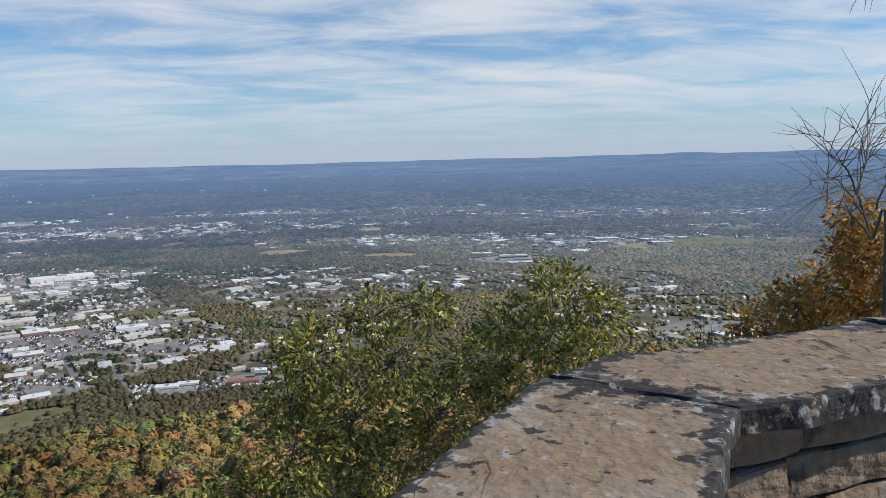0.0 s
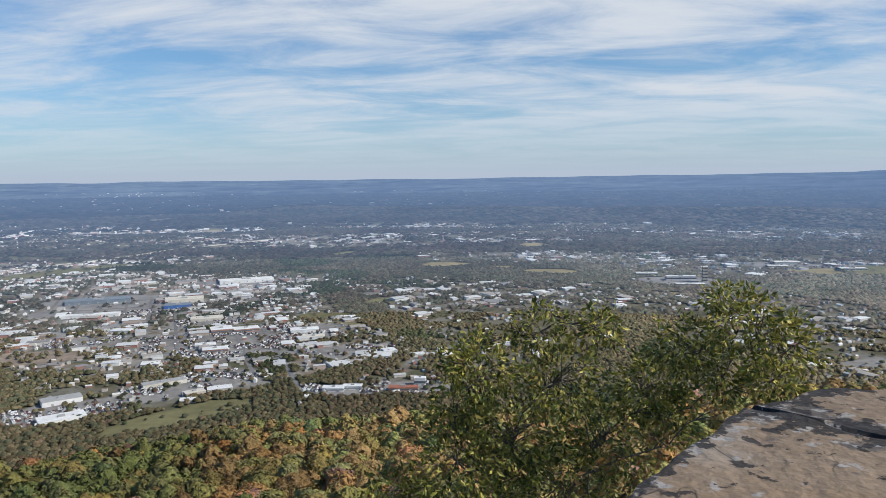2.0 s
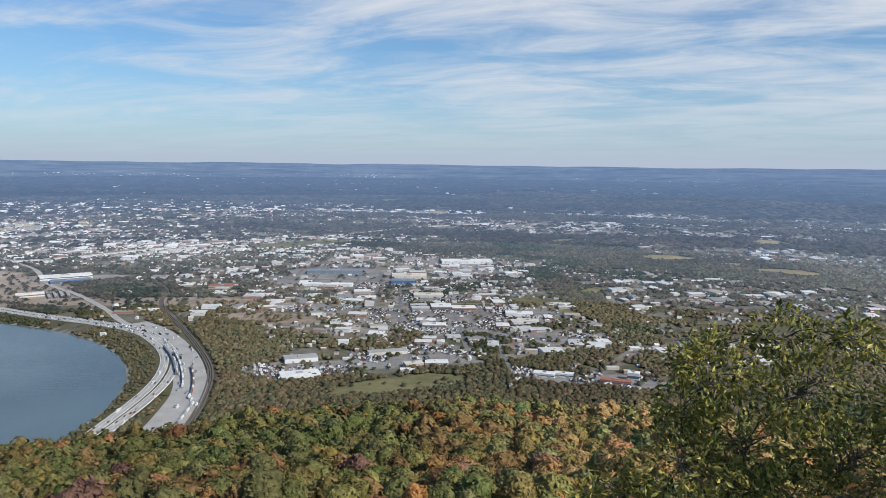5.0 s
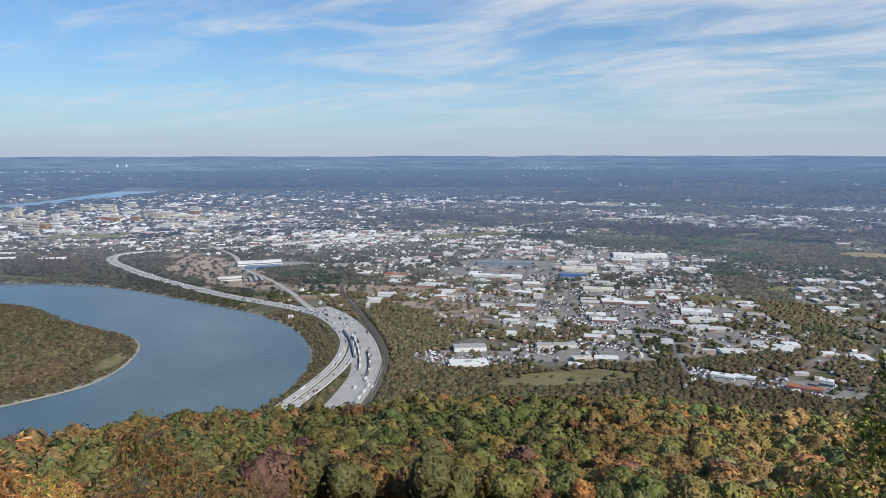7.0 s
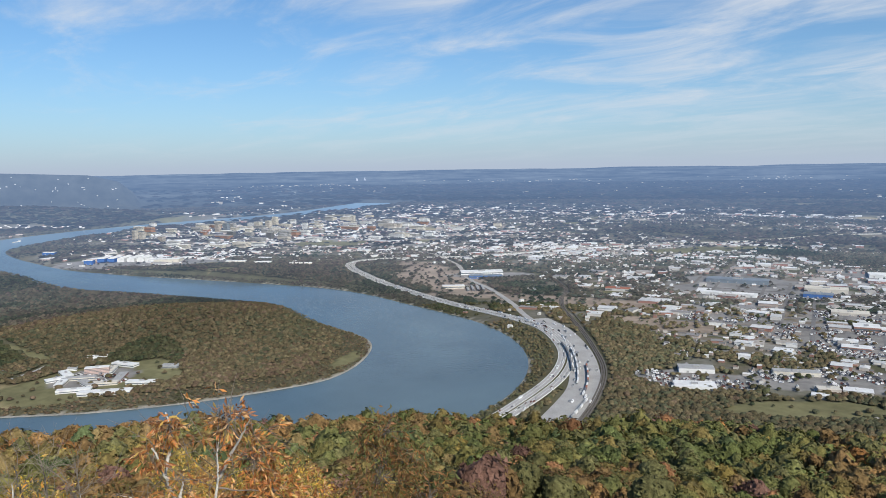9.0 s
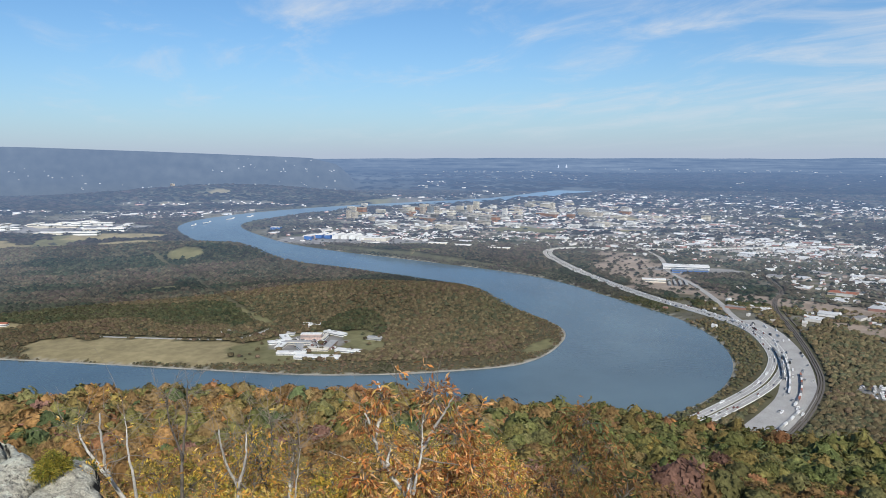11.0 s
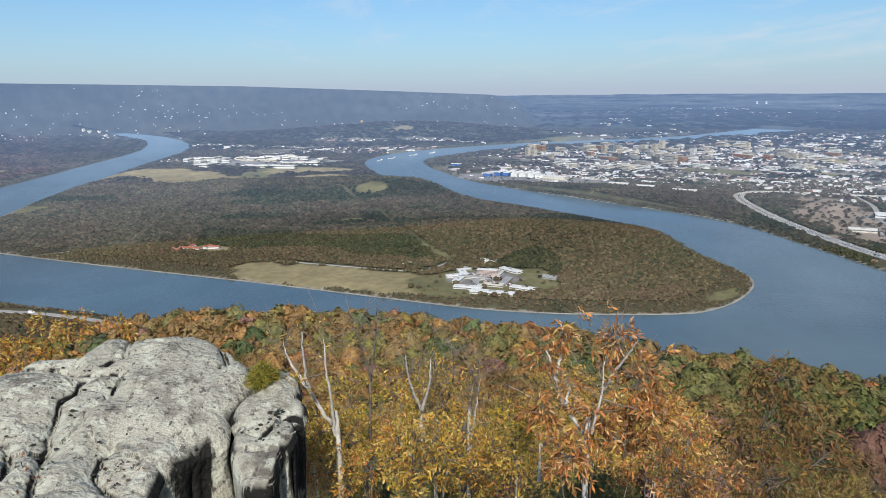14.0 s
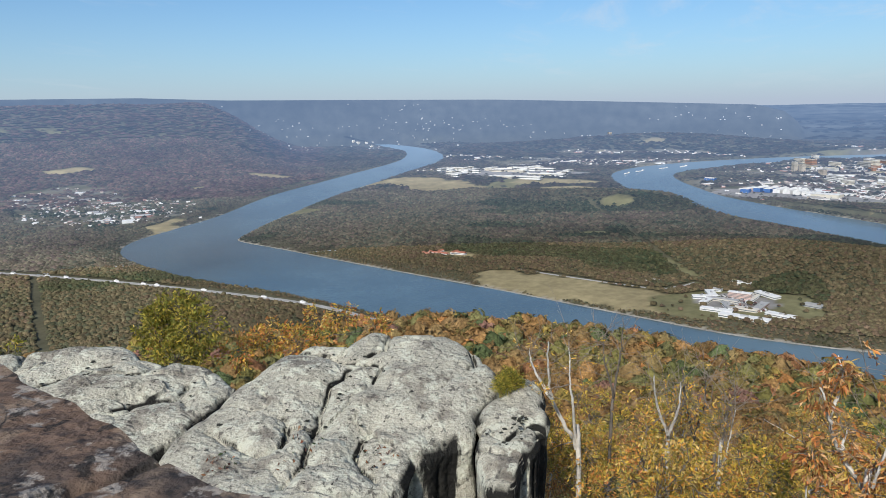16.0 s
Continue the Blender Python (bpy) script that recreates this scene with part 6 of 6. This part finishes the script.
for yaw in (66.3, 66.9):
    a = radians(yaw)
    P = np.array([-math.sin(a) * 24000, math.cos(a) * 24000, 0.0])
    P[2] = float(far_height(P[:1], P[1:2])[0])
    v, q = lathe([(62, -20), (52, 40), (42, 90), (40, 120), (43, 145)])
    ob = tagged(new("cooling_tower", mesh_from("cooling_tower", v * 0.55, q, m_far_town, np.full((len(v), 3), 0.34), smooth=True, air=np.repeat(painted_haze(P[None]), len(v), 0))), "pale concrete cooling tower on the hazy horizon", "cooling tower", "cooling towers")
    ob.matrix_basis = pose(*drawn_in(P)) @ Matrix.Scale(float(reach_scale(P)), 4)


def barge(x, y, turn, long):
    """A river barge with a low hull and a deckhouse."""
    P = np.array([x, y, WATER + 0.05])
    thing = tagged(new("barge"), "long white river barge moored by the bank", "barge", "barges")
    thing.matrix_basis = pose(*drawn_in(P), 0, 0, turn) @ Matrix.Scale(float(reach_scale(P)), 4)
    part("hull", box_mesh("hull", long, 11, -1, 3.5, BUILT["white"]), BUILT["white"], thing)
    ob = part("deckhouse", box_mesh("deckhouse", long * 0.2, 8, 3.5, 9, BUILT["white"]), BUILT["white"], thing)
    ob.location = (long * 0.35, 0, 0)


for x, y, turn, long in ((-4880, -400, 160, 70), (-5050, -330, 150, 90), (-5300, -190, 140, 80), (-5480, -60, 135, 60), (-3640, 300, 62, 60)):
    barge(x, y, turn, long)

# ---- cars, lorries and wagons ----
def vehicles(name, X, Y, turn, long, wide, tall, colours, label, up=1.3):
    """Many small vehicles: a body and a set-back cab or cabin on each."""
    z = np.maximum(land(X, Y)[0], WATER + 4) + up
    v1, f1, c1 = boxes(X, Y, z + 2.6, long, wide, tall * 0.55 - 2.0, turn, colours, colours, np.full(len(X), 0.05))
    v2, f2, c2 = boxes(X - np.cos(turn) * long * 0.05, Y - np.sin(turn) * long * 0.05, z + 2.4 + tall * 0.3, long * 0.55, wide * 0.9, tall * 0.6 - 2.0, turn, colours * 0.35, colours, np.full(len(X), 0.05))
    return tagged(new(name, mesh_from(name, drawn_in(np.vstack([v1, v2])), np.vstack([f1, f2 + len(v1)]), m_town, np.vstack([c1, c2]))), label, "vehicles", kind="stuff")


CARS = np.array([[0.75, 0.75, 0.74], [0.8, 0.8, 0.8], [0.06, 0.06, 0.065], [0.35, 0.36, 0.37], [0.16, 0.07, 0.06], [0.09, 0.10, 0.13], [0.6, 0.6, 0.58]])
dl = np.gradient(HIGHWAY[:, :2], axis=0)
pick = RNG.integers(4, 70, 130)
off = RNG.choice([-16, -12, -7, 7, 12, 16], 130)
ang = np.arctan2(dl[pick, 1], dl[pick, 0])
frac = RNG.uniform(-0.5, 0.5, 130)
hx = HIGHWAY[pick, 0] + dl[pick, 0] * frac - np.sin(ang) * off
hy = HIGHWAY[pick, 1] + dl[pick, 1] * frac + np.cos(ang) * off
lorry = RNG.uniform(size=130) < 0.15
vehicles("motorway_traffic", hx, hy, ang, np.where(lorry, 16.0, 4.8), np.where(lorry, 2.7, 2.0), np.where(lorry, 4.6, 2.9), np.where(lorry[:, None], CARS[0], CARS[RNG.integers(0, 7, 130)]), "cars and white lorries on the motorway")
wl = np.gradient(WEST_ROAD[:, :2], axis=0)
pick = np.array([7, 9, 10, 13, 15, 16, 19, 22, 24])
vehicles("lorries", WEST_ROAD[pick, 0], WEST_ROAD[pick, 1], np.arctan2(wl[pick, 1], wl[pick, 0]), np.full(9, 15.0), np.full(9, 2.8), np.full(9, 5.4), np.tile(CARS[0], (9, 1)), "white lorries on the riverside road")

cx, cy = (np.r_[a, b] for a, b in zip(grid_points(-1700, -200, 1000, 2300, 5.2, 1150, 2600), grid_points(-1900, -1500, -100, 300, 5.2, 1150, 2600)))
rows = (np.floor((cx * math.cos(0.85) + cy * math.sin(0.85)) / 6.5) % 3 != 0)
ok = (patch(cx, cy) == 3) & rows & (smooth_noise(cx, cy, 45, 77) > 0.52) & (RNG.uniform(size=len(cx)) < 0.75)
cx, cy = cx[ok], cy[ok]
vehicles("parked_cars", cx, cy, np.full(len(cx), 0.85) + RNG.normal(0, 0.05, len(cx)), np.full(len(cx), 4.8), np.full(len(cx), 2.1), np.full(len(cx), 3.0), CARS[RNG.integers(0, 7, len(cx))], "rows of parked cars and white vans")


u = RNG.uniform(0.12, 0.95, 40) * (len(YARD) - 1)
dy = np.gradient(YARD[:, :2], axis=0)
yi = u.astype(int)
ang = np.arctan2(dy[yi, 1], dy[yi, 0])
off = RNG.choice([-27, -13, 2, 7, 20], 40) + RNG.normal(0, 0.6, 40)
yx, yy = np.interp(u, np.arange(len(YARD)), YARD[:, 0]) - np.sin(ang) * off, np.interp(u, np.arange(len(YARD)), YARD[:, 1]) + np.cos(ang) * off
vehicles("parked_trailers", yx, yy, ang, RNG.choice([14.0, 12.0, 6.0], 40), np.full(40, 2.6), np.full(40, 4.4), CARS[RNG.choice([0, 1, 6, 3, 2], 40)], "white and grey trailers parked in the railway yard", up=0.9)


def train(line, start, count, off, colours, label):
    """A train of wagons standing on a track."""
    thing = tagged(new("freight_train"), label, "train", "freight trains")
    s = np.r_[0, np.cumsum(np.linalg.norm(np.diff(line[:, :2], axis=0), axis=1))]
    for k in range(count):
        u = start + 17.5 * k
        x, y = np.interp(u, s, line[:, 0]), np.interp(u, s, line[:, 1])
        x2, y2 = np.interp(u + 5, s, line[:, 0]), np.interp(u + 5, s, line[:, 1])
        a = math.atan2(y2 - y, x2 - x)
        x, y = x - math.sin(a) * off, y + math.cos(a) * off
        z = max(float(land(np.array([x]), np.array([y]))[0][0]), WATER + 4) + 1.5
        m = BUILT[colours[k % len(colours)]]
        ob = part("wagon", box_mesh("wagon", 15.5, 3.2, 1.0, 5.0, m), m, thing)
        ob.matrix_basis = pose(x, y, z, 0, 0, math.degrees(a))
        w = part("bogies", box_mesh("bogies", 11, 2.2, 0.0, 0.98, BUILT["dark"]), BUILT["dark"], ob)


train(YARD, 420, 14, 26, ["dark", "dark", "slate"], "long row of dark railway wagons in the yard")
train(YARD, 330, 16, 14, ["white", "white", "grey"], "row of white container wagons in the yard")
train(YARD, 260, 12, -6, ["white", "dark", "rust"], "mixed freight wagons standing in the yard")
train(YARD, 130, 7, -20, ["grey", "white"], "short row of pale wagons in the yard")
